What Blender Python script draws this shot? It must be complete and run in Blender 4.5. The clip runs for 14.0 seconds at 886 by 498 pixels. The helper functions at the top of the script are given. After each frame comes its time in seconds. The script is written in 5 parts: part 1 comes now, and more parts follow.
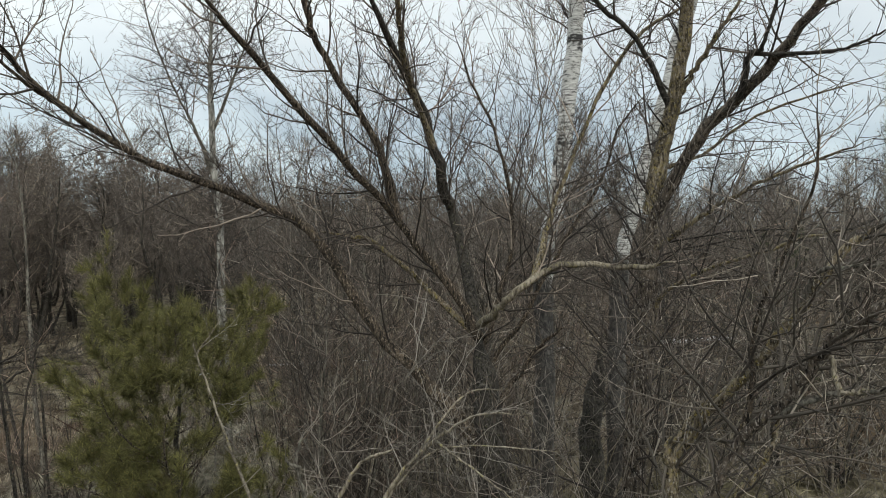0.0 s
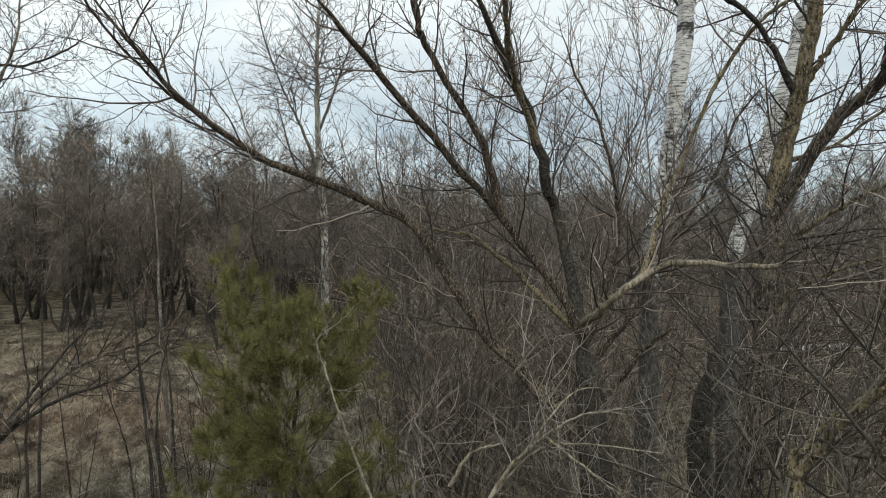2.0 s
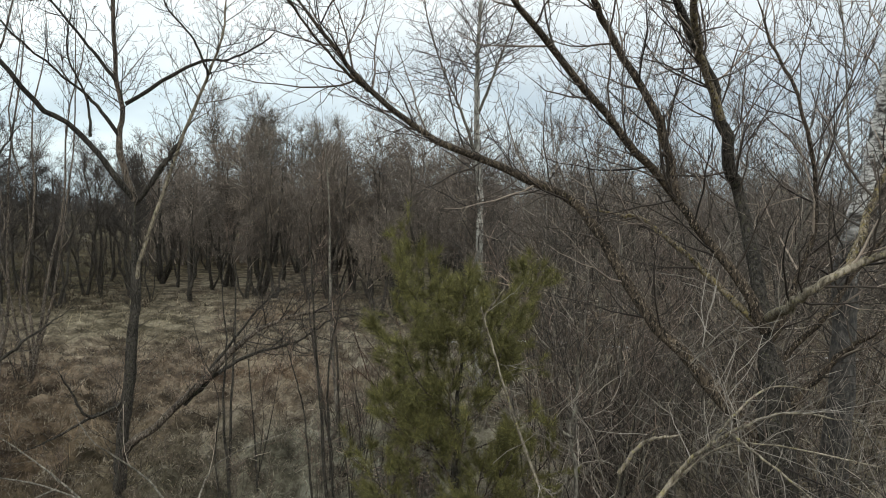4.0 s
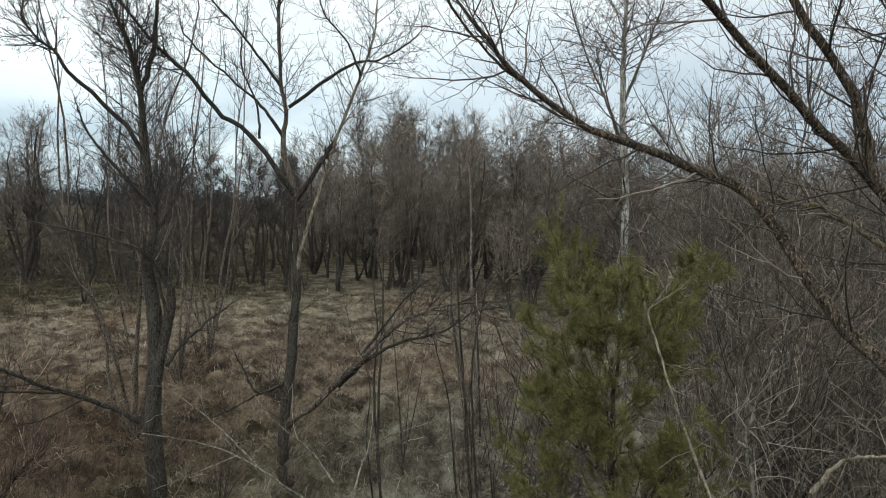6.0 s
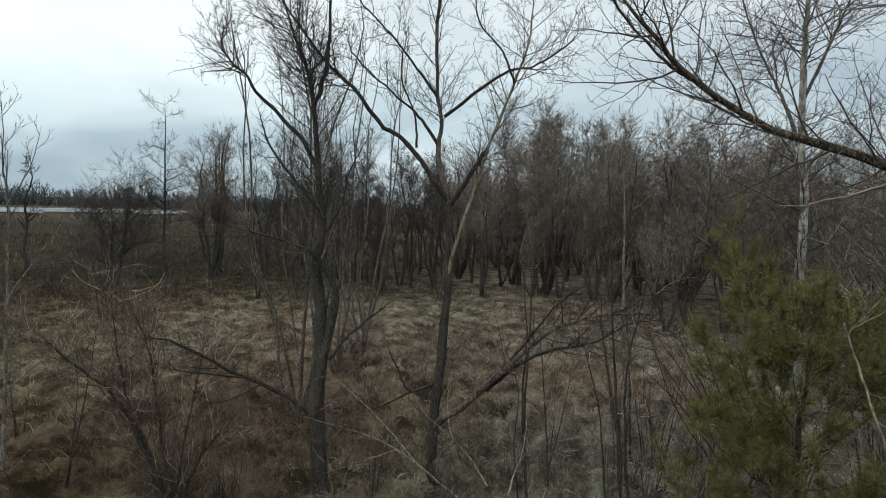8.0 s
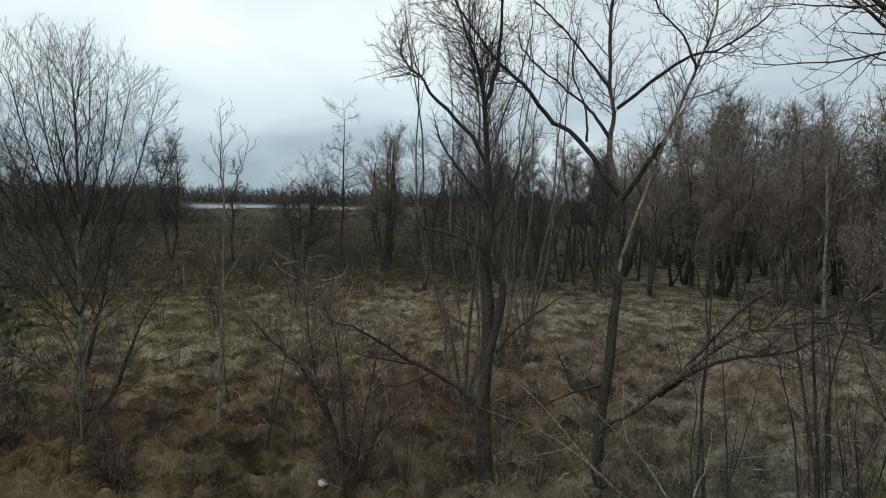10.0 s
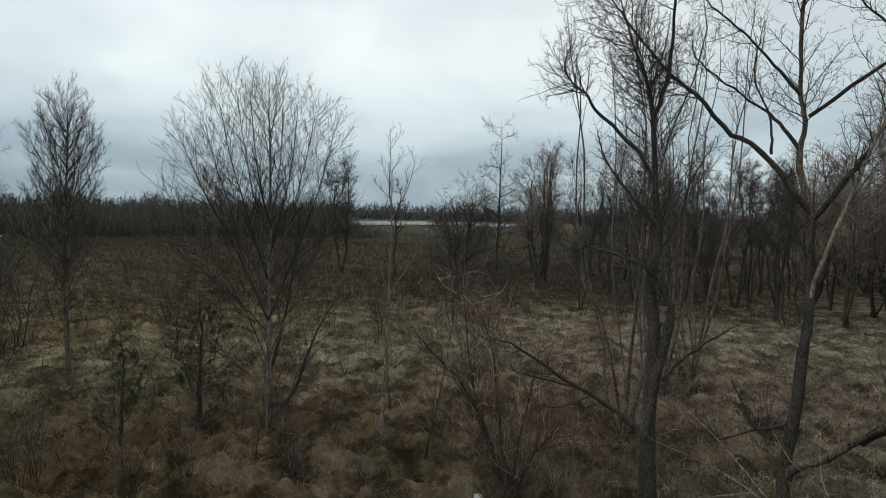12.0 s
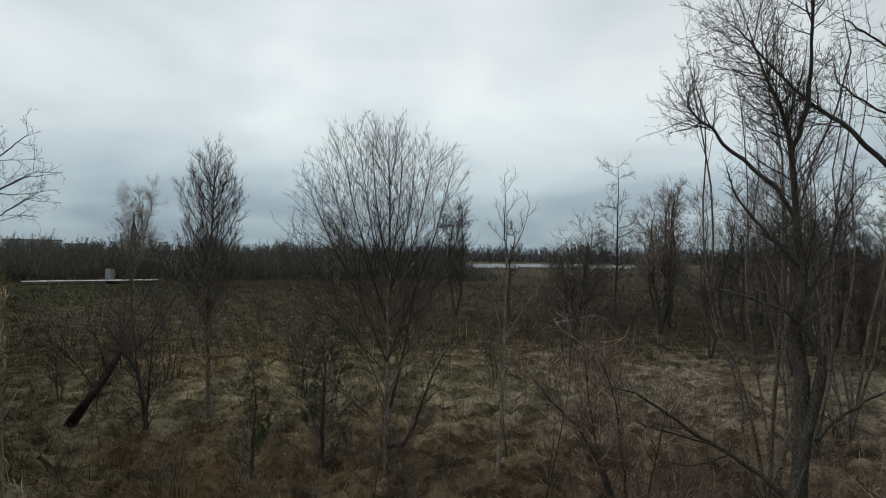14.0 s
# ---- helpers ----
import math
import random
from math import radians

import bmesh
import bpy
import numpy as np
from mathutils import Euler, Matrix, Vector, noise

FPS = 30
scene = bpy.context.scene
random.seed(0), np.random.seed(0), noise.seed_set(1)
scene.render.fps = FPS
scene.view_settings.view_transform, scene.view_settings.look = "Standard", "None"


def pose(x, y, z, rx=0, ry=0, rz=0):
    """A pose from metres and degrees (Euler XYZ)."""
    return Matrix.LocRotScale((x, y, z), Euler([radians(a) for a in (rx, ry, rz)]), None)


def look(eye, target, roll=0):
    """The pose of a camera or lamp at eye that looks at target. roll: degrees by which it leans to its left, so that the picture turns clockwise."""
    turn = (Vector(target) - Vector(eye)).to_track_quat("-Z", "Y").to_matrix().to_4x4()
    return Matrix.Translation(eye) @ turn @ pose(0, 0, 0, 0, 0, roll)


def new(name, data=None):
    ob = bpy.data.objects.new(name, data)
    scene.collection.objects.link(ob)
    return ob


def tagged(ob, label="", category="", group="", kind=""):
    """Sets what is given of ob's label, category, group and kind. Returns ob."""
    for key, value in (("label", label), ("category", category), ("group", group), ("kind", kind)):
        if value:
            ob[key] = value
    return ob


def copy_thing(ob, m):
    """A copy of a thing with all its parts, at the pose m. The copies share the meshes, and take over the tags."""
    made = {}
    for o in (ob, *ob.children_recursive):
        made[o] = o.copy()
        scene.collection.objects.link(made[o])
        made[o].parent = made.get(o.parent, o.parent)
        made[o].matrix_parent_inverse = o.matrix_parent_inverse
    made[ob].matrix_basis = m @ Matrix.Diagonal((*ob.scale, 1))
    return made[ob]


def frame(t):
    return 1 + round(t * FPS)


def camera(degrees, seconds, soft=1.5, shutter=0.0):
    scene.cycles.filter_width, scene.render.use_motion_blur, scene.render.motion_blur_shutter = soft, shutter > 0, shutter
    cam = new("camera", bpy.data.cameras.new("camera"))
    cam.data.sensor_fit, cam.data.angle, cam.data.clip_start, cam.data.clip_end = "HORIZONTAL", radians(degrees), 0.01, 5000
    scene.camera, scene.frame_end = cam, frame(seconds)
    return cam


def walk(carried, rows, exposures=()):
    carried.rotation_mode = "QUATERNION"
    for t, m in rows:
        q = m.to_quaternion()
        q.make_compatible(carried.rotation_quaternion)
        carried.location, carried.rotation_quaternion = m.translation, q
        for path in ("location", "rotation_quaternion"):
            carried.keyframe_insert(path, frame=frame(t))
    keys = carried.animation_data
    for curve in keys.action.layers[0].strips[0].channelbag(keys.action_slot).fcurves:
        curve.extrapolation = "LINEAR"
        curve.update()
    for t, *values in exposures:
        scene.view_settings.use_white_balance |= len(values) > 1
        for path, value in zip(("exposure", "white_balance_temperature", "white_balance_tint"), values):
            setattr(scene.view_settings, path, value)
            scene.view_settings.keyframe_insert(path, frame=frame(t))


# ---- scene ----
cam = camera(74.19, 14.0, soft=1.0)
# seconds, x, y, z, yaw, pitch, roll
ROWS = [
    (0.0, -0.000, -0.000, 5.500, 0.00, -1.20, -0.35),
    (0.5, 0.008, -0.011, 5.503, 0.53, -0.83, -0.40),
    (1.0, -0.008, -0.012, 5.505, 2.14, -0.96, -0.27),
    (1.5, -0.060, -0.029, 5.506, 5.80, -1.19, -0.56),
    (2.0, -0.122, -0.056, 5.495, 8.92, -1.60, -0.66),
    (2.5, -0.170, -0.078, 5.476, 12.03, -1.75, -1.02),
    (3.0, -0.235, -0.087, 5.435, 15.80, -2.29, -1.82),
    (5.5, -0.382, -0.061, 5.410, 33.35, -4.16, -1.30),
    (6.0, -0.462, -0.101, 5.387, 36.39, -4.26, -1.52),
    (6.5, -0.487, -0.211, 5.377, 39.93, -3.68, -1.54),
    (7.0, -0.553, -0.185, 5.375, 43.35, -3.89, -1.74),
    (7.5, -0.556, -0.198, 5.381, 46.69, -3.89, -1.30),
    (8.0, -0.567, -0.211, 5.383, 50.25, -4.02, -1.74),
    (10.5, -0.629, -0.400, 5.401, 69.76, -5.11, -1.26),
    (11.0, -0.645, -0.428, 5.408, 73.68, -5.24, -1.35),
    (11.5, -0.637, -0.437, 5.402, 77.35, -4.68, -1.12),
    (12.0, -0.612, -0.474, 5.405, 80.76, -3.59, -1.32),
    (12.5, -0.622, -0.494, 5.413, 83.40, -2.38, -1.47),
    (13.0, -0.648, -0.509, 5.402, 86.61, -1.04, -1.61),
    (13.5, -0.722, -0.482, 5.396, 89.85, -0.75, -0.98),
    (14.0, -0.657, -0.518, 5.415, 91.78, 0.39, -0.68)
]
EXPOSURES = [(0.0, 0.17, 6600, 8.5), (3.0, 0.24, 6600, 8.5), (5.5, 0.26, 6500, 8.5), (6.5, 0.12, 6400, 8), (8.0, -0.14, 6350, 7), (11.0, -0.3, 6400, 8), (14.0, -0.52, 6450, 9)]
walk(cam, [(t, pose(x, y, z, 90 + pitch, roll, yaw)) for t, x, y, z, yaw, pitch, roll in ROWS], EXPOSURES)

# ---- light ----
SUN_YAW, SUN_UP = 195.0, 38.0
world = bpy.data.worlds.new("overcast")
scene.world = world
world.use_nodes = True
wn, wl = world.node_tree.nodes, world.node_tree.links
wn.clear()


def wnode(kind, **values):
    n = wn.new(kind)
    for key, value in values.items():
        n.inputs[key].default_value = value
    return n


coord = wn.new("ShaderNodeTexCoord")
sky = wn.new("ShaderNodeTexSky")
sky.sky_type, sky.sun_disc = "NISHITA", False
sky.sun_elevation, sky.sun_rotation = radians(SUN_UP), radians(-SUN_YAW)
# cloud cover: soft bands that flatten towards the horizon
split = wn.new("ShaderNodeSeparateXYZ")
wl.new(coord.outputs["Generated"], split.inputs[0])
rise = wn.new("ShaderNodeMath")
rise.operation = "ADD"
rise.inputs[1].default_value = 0.22
wl.new(split.outputs["Z"], rise.inputs[0])
flat = wn.new("ShaderNodeVectorMath")
flat.operation = "DIVIDE"
both = wn.new("ShaderNodeCombineXYZ")
for k in range(3):
    wl.new(rise.outputs[0], both.inputs[k])
wl.new(coord.outputs["Generated"], flat.inputs[0])
wl.new(both.outputs[0], flat.inputs[1])
clouds = wnode("ShaderNodeTexNoise", Scale=0.9, Detail=4.0, Roughness=0.45, Distortion=0.3)
wl.new(flat.outputs[0], clouds.inputs["Vector"])
shade = wn.new("ShaderNodeValToRGB")
shade.color_ramp.elements[0].position, shade.color_ramp.elements[0].color = 0.38, (0.70, 0.765, 0.81, 1)
shade.color_ramp.elements[1].position, shade.color_ramp.elements[1].color = 0.62, (1.03, 1.07, 1.07, 1)
wl.new(clouds.outputs["Fac"], shade.inputs["Fac"])
low = wn.new("ShaderNodeValToRGB")
low.color_ramp.elements[0].position, low.color_ramp.elements[0].color = 0.0, (0.39, 0.45, 0.485, 1)
mid_sky = low.color_ramp.elements.new(0.11)
mid_sky.color = (0.57, 0.625, 0.65, 1)
low.color_ramp.elements[2].position, low.color_ramp.elements[2].color = 0.30, (0.7, 0.715, 0.72, 1)
high_sky = low.color_ramp.elements.new(0.46)
high_sky.color = (0.76, 0.77, 0.77, 1)
zenith = low.color_ramp.elements.new(0.8)
zenith.color = (1.2, 1.19, 1.17, 1)
wl.new(split.outputs["Z"], low.inputs["Fac"])
toned = wn.new("ShaderNodeMixRGB")
toned.blend_type = "MULTIPLY"
toned.inputs["Fac"].default_value = 1.0
wl.new(shade.outputs["Color"], toned.inputs["Color1"])
wl.new(low.outputs["Color"], toned.inputs["Color2"])
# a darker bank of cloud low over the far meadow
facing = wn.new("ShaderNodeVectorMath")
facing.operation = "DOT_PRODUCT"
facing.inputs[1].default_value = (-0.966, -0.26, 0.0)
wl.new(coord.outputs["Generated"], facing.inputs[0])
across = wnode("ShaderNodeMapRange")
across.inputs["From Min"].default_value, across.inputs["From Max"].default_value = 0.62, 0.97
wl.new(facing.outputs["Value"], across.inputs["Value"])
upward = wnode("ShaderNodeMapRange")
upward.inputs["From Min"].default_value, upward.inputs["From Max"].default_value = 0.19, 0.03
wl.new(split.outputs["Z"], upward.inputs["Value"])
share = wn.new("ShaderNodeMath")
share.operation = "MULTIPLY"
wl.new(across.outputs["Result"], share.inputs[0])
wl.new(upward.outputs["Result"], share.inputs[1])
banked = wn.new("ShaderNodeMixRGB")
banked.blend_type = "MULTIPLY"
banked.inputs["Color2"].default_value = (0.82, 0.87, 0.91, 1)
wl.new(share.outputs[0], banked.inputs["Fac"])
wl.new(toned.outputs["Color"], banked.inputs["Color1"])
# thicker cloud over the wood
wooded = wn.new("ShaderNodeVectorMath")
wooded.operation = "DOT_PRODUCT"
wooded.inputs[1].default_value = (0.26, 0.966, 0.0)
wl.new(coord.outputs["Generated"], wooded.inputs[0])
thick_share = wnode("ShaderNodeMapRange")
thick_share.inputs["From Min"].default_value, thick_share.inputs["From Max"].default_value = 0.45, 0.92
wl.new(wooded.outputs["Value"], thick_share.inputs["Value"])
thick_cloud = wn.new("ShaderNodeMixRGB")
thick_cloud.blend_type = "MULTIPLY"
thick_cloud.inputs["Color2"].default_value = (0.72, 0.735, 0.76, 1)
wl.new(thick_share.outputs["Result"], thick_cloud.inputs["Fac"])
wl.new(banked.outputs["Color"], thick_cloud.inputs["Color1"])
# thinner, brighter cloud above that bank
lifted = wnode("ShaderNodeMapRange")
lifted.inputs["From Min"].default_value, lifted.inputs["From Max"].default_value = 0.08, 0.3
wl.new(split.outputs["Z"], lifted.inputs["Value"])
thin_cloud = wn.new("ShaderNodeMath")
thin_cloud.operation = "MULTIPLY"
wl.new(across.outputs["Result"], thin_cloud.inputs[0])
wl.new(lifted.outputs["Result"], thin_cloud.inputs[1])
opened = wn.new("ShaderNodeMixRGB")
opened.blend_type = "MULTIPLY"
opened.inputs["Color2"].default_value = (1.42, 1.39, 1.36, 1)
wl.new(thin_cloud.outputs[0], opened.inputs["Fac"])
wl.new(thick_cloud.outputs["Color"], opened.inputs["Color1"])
clear = wn.new("ShaderNodeMixRGB")
clear.blend_type = "MULTIPLY"
clear.inputs["Fac"].default_value, clear.inputs["Color2"].default_value = 1.0, (0.1, 0.1, 0.1, 1)
wl.new(sky.outputs["Color"], clear.inputs["Color1"])
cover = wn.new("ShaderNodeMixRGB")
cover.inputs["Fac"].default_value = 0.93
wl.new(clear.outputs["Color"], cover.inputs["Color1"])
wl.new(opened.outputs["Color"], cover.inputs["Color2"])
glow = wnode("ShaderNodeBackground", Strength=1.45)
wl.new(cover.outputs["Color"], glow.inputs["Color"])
wl.new(glow.outputs[0], wn.new("ShaderNodeOutputWorld").inputs["Surface"])

sun = new("sun", bpy.data.lights.new("sun", "SUN"))
sun.data.energy, sun.data.angle, sun.data.color = 0.95, radians(25), (1.0, 0.97, 0.93)
sun.matrix_world = look((0, 0, 40), (40 * math.sin(radians(SUN_YAW)) / math.tan(radians(SUN_UP)), -40 * math.cos(radians(SUN_YAW)) / math.tan(radians(SUN_UP)), 0))


# ---- materials ----
def material(name):
    m = bpy.data.materials.new(name)
    m.use_nodes = True
    nt = m.node_tree
    return m, nt.nodes, nt.links, nt.nodes["Principled BSDF"]


def ramp(nodes, stops):
    r = nodes.new("ShaderNodeValToRGB")
    while len(r.color_ramp.elements) < len(stops):
        r.color_ramp.elements.new(0.5)
    for e, (at, col) in zip(r.color_ramp.elements, stops):
        e.position, e.color = at, (*col, 1)
    return r


def noise_node(nodes, links, scale, detail=4.0, rough=0.55, stretch=(1, 1, 1), source="Object"):
    c = nodes.new("ShaderNodeTexCoord")
    mp = nodes.new("ShaderNodeMapping")
    mp.inputs["Scale"].default_value = stretch
    links.new(c.outputs[source], mp.inputs["Vector"])
    n = nodes.new("ShaderNodeTexNoise")
    n.inputs["Scale"].default_value, n.inputs["Detail"].default_value, n.inputs["Roughness"].default_value = scale, detail, rough
    links.new(mp.outputs[0], n.inputs["Vector"])
    return n


def mix(nodes, links, fac, one, two, blend="MIX"):
    m = nodes.new("ShaderNodeMixRGB")
    m.blend_type = blend
    for socket, value in (("Fac", fac), ("Color1", one), ("Color2", two)):
        if isinstance(value, (int, float)):
            m.inputs[socket].default_value = value
        elif isinstance(value, tuple):
            m.inputs[socket].default_value = (*value, 1)
        else:
            links.new(value, m.inputs[socket])
    return m.outputs["Color"]


def bump(nodes, links, bsdf, height, strength, distance):
    b = nodes.new("ShaderNodeBump")
    b.inputs["Strength"].default_value, b.inputs["Distance"].default_value = strength, distance
    links.new(height, b.inputs["Height"])
    links.new(b.outputs[0], bsdf.inputs["Normal"])


def bark(name, dark, light, lichen=None, amount=0.5, grain=42.0, relief=0.7, flake=None):
    """Furrowed bark: grain along the stem, blotches, and a crust of lichen."""
    m, n, l, b = material(name)
    fine = noise_node(n, l, grain, 6, 0.7, (1, 1, 0.3))
    wide = noise_node(n, l, 3.0, 3, 0.5)
    c = ramp(n, ((0.40, dark), (0.52, tuple(0.45 * p + 0.55 * q for p, q in zip(dark, light))), (0.64, light)))
    l.new(fine.outputs["Fac"], c.inputs["Fac"])
    w = ramp(n, ((0.38, (0.5, 0.49, 0.48)), (0.64, (1.3, 1.28, 1.25))))
    l.new(wide.outputs["Fac"], w.inputs["Fac"])
    out = mix(n, l, 0.8, c.outputs["Color"], w.outputs["Color"], "MULTIPLY")
    if lichen:
        spots = noise_node(n, l, 26.0, 6, 0.8)
        k = ramp(n, ((0.62 - 0.2 * amount, (0, 0, 0)), (0.72 - 0.15 * amount, (1, 1, 1))))
        l.new(spots.outputs["Fac"], k.inputs["Fac"])
        out = mix(n, l, k.outputs["Color"], out, lichen)
    if flake:
        loose = noise_node(n, l, 64.0, 4, 0.75, (1, 1, 0.4))
        k = ramp(n, ((0.56, (0, 0, 0)), (0.61, (1, 1, 1))))
        l.new(loose.outputs["Fac"], k.inputs["Fac"])
        out = mix(n, l, k.outputs["Color"], out, flake)
    l.new(out, b.inputs["Base Color"])
    b.inputs["Roughness"].default_value = 0.9
    b.inputs["Specular IOR Level"].default_value = 0.2
    bump(n, l, b, fine.outputs["Fac"], relief, 0.02)
    return m


def twig(name, one, two, peak=2.8):
    """Fine twigs: each one has a tone of its own, the palest painted as lit highlights."""
    m, n, l, b = material(name)
    g = n.new("ShaderNodeNewGeometry")
    o = n.new("ShaderNodeObjectInfo")
    c = ramp(n, ((0.0, one), (0.7, tuple(0.45 * p + 0.55 * q for p, q in zip(one, two))), (0.88, tuple(1.1 * q for q in two)), (1.0, tuple(min(peak * q, 0.62) for q in two))))
    l.new(g.outputs["Random Per Island"], c.inputs["Fac"])
    k = ramp(n, ((0.0, (0.8, 0.8, 0.82)), (1.0, (1.18, 1.14, 1.1))))
    l.new(o.outputs["Random"], k.inputs["Fac"])
    wide = noise_node(n, l, 2.5, 3)
    w = ramp(n, ((0.3, (0.7, 0.7, 0.7)), (0.7, (1.2, 1.2, 1.2))))
    l.new(wide.outputs["Fac"], w.inputs["Fac"])
    out = mix(n, l, 1.0, c.outputs["Color"], k.outputs["Color"], "MULTIPLY")
    l.new(mix(n, l, 1.0, out, w.outputs["Color"], "MULTIPLY"), b.inputs["Base Color"])
    b.inputs["Roughness"].default_value = 0.75
    b.inputs["Specular IOR Level"].default_value = 0.25
    return m


def birch_bark():
    m, n, l, b = material("birch_bark")
    lines = noise_node(n, l, 9.0, 5, 0.7, (0.8, 0.8, 5.0))
    scars = noise_node(n, l, 2.6, 4, 0.6, (1, 1, 1.6))
    k = ramp(n, ((0.40, (0.02, 0.019, 0.018)), (0.46, (0.42, 0.41, 0.385)), (0.65, (0.68, 0.67, 0.64))))
    l.new(lines.outputs["Fac"], k.inputs["Fac"])
    s = ramp(n, ((0.36, (0.05, 0.047, 0.045)), (0.42, (1, 1, 1))))
    l.new(scars.outputs["Fac"], s.inputs["Fac"])
    white = mix(n, l, 1.0, k.outputs["Color"], s.outputs["Color"], "MULTIPLY")
    rough = noise_node(n, l, 24.0, 6, 0.7, (1, 1, 0.4))
    c = ramp(n, ((0.40, (0.012, 0.011, 0.01)), (0.52, (0.055, 0.049, 0.042)), (0.64, (0.12, 0.108, 0.094))))
    l.new(rough.outputs["Fac"], c.inputs["Fac"])
    place = n.new("ShaderNodeTexCoord")
    up = n.new("ShaderNodeSeparateXYZ")
    l.new(place.outputs["Object"], up.inputs[0])
    jag = n.new("ShaderNodeMath")
    jag.operation = "MULTIPLY_ADD"
    jag.inputs[1].default_value = 5.0
    l.new(scars.outputs["Fac"], jag.inputs[0])
    l.new(up.outputs["Z"], jag.inputs[2])
    foot = n.new("ShaderNodeMapRange")
    foot.inputs["From Min"].default_value, foot.inputs["From Max"].default_value = 7.5, 8.5
    l.new(jag.outputs[0], foot.inputs["Value"])
    l.new(mix(n, l, foot.outputs["Result"], c.outputs["Color"], white), b.inputs["Base Color"])
    b.inputs["Roughness"].default_value = 0.7
    bump(n, l, b, lines.outputs["Fac"], 0.35, 0.01)
    return m


def meadow_tone(n, l, fine):
    """Patches of straw, dead brown litter and moss that run through blades and soil alike, and round regions painted
    darker or lighter.
    """
    big = noise_node(n, l, 0.09, 5, 0.62, source="Object")
    mid = noise_node(n, l, 0.9, 7, 0.72)
    a = ramp(n, ((0.37, (0.03, 0.023, 0.016)), (0.46, (0.088, 0.0725, 0.052)), (0.54, (0.183, 0.153, 0.11)), (0.65, (0.296, 0.258, 0.193))))
    l.new(mid.outputs["Fac"], a.inputs["Fac"])
    g = ramp(n, ((0.48, (0, 0, 0)), (0.62, (0.2, 0.2, 0.2))))
    l.new(big.outputs["Fac"], g.inputs["Fac"])
    out = mix(n, l, g.outputs["Color"], a.outputs["Color"], (0.105, 0.1, 0.052))
    rust = ramp(n, ((0.34, (0.45, 0.45, 0.45)), (0.47, (0, 0, 0))))
    l.new(big.outputs["Fac"], rust.inputs["Fac"])
    out = mix(n, l, rust.outputs["Color"], out, (0.135, 0.078, 0.042))
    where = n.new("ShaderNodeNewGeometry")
    # round regions paint in plant tints and brightness that the lighting does not give
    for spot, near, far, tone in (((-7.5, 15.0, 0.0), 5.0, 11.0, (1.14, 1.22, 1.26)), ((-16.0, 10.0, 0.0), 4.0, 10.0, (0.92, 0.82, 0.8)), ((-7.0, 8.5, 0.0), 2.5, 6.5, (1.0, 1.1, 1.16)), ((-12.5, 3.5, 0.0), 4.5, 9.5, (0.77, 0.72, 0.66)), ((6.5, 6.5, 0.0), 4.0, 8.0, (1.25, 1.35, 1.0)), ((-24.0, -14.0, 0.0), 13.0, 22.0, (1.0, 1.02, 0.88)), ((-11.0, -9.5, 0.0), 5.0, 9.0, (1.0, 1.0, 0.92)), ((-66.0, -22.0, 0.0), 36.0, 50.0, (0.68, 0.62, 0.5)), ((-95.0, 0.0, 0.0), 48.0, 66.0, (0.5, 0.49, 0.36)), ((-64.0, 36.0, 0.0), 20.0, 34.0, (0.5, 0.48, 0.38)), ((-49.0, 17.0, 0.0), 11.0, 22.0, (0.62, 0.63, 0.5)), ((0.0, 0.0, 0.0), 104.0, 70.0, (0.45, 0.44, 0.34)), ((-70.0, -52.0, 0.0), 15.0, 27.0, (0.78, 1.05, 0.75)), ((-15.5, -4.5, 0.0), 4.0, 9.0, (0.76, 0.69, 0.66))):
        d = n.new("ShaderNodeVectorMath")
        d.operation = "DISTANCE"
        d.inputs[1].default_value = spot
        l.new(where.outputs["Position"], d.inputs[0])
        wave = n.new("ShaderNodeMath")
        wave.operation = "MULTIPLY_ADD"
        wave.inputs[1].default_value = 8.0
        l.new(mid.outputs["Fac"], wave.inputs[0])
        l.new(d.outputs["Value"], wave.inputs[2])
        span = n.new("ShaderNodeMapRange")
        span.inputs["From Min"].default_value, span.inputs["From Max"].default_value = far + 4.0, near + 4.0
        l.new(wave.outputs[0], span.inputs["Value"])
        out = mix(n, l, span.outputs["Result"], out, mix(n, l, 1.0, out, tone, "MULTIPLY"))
    f = ramp(n, ((0.0, (0.45, 0.44, 0.43)), (0.5, (0.95, 0.95, 0.95)), (0.8, (1.5, 1.5, 1.48)), (1.0, (2.5, 2.48, 2.42))))
    l.new(fine, f.inputs["Fac"])
    return mix(n, l, 1.0, out, f.outputs["Color"], "MULTIPLY")


def grass_mat():
    m, n, l, b = material("dry_grass")
    g = n.new("ShaderNodeNewGeometry")
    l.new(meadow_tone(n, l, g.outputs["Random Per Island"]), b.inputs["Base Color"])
    b.inputs["Roughness"].default_value = 0.8
    b.inputs["Specular IOR Level"].default_value = 0.15
    return m


def ground_mat():
    m, n, l, b = material("meadow_ground")
    fine = noise_node(n, l, 7.0, 6, 0.75)
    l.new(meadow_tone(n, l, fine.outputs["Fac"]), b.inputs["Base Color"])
    b.inputs["Roughness"].default_value = 0.95
    b.inputs["Specular IOR Level"].default_value = 0.1
    bump(n, l, b, fine.outputs["Fac"], 0.9, 0.15)
    return m


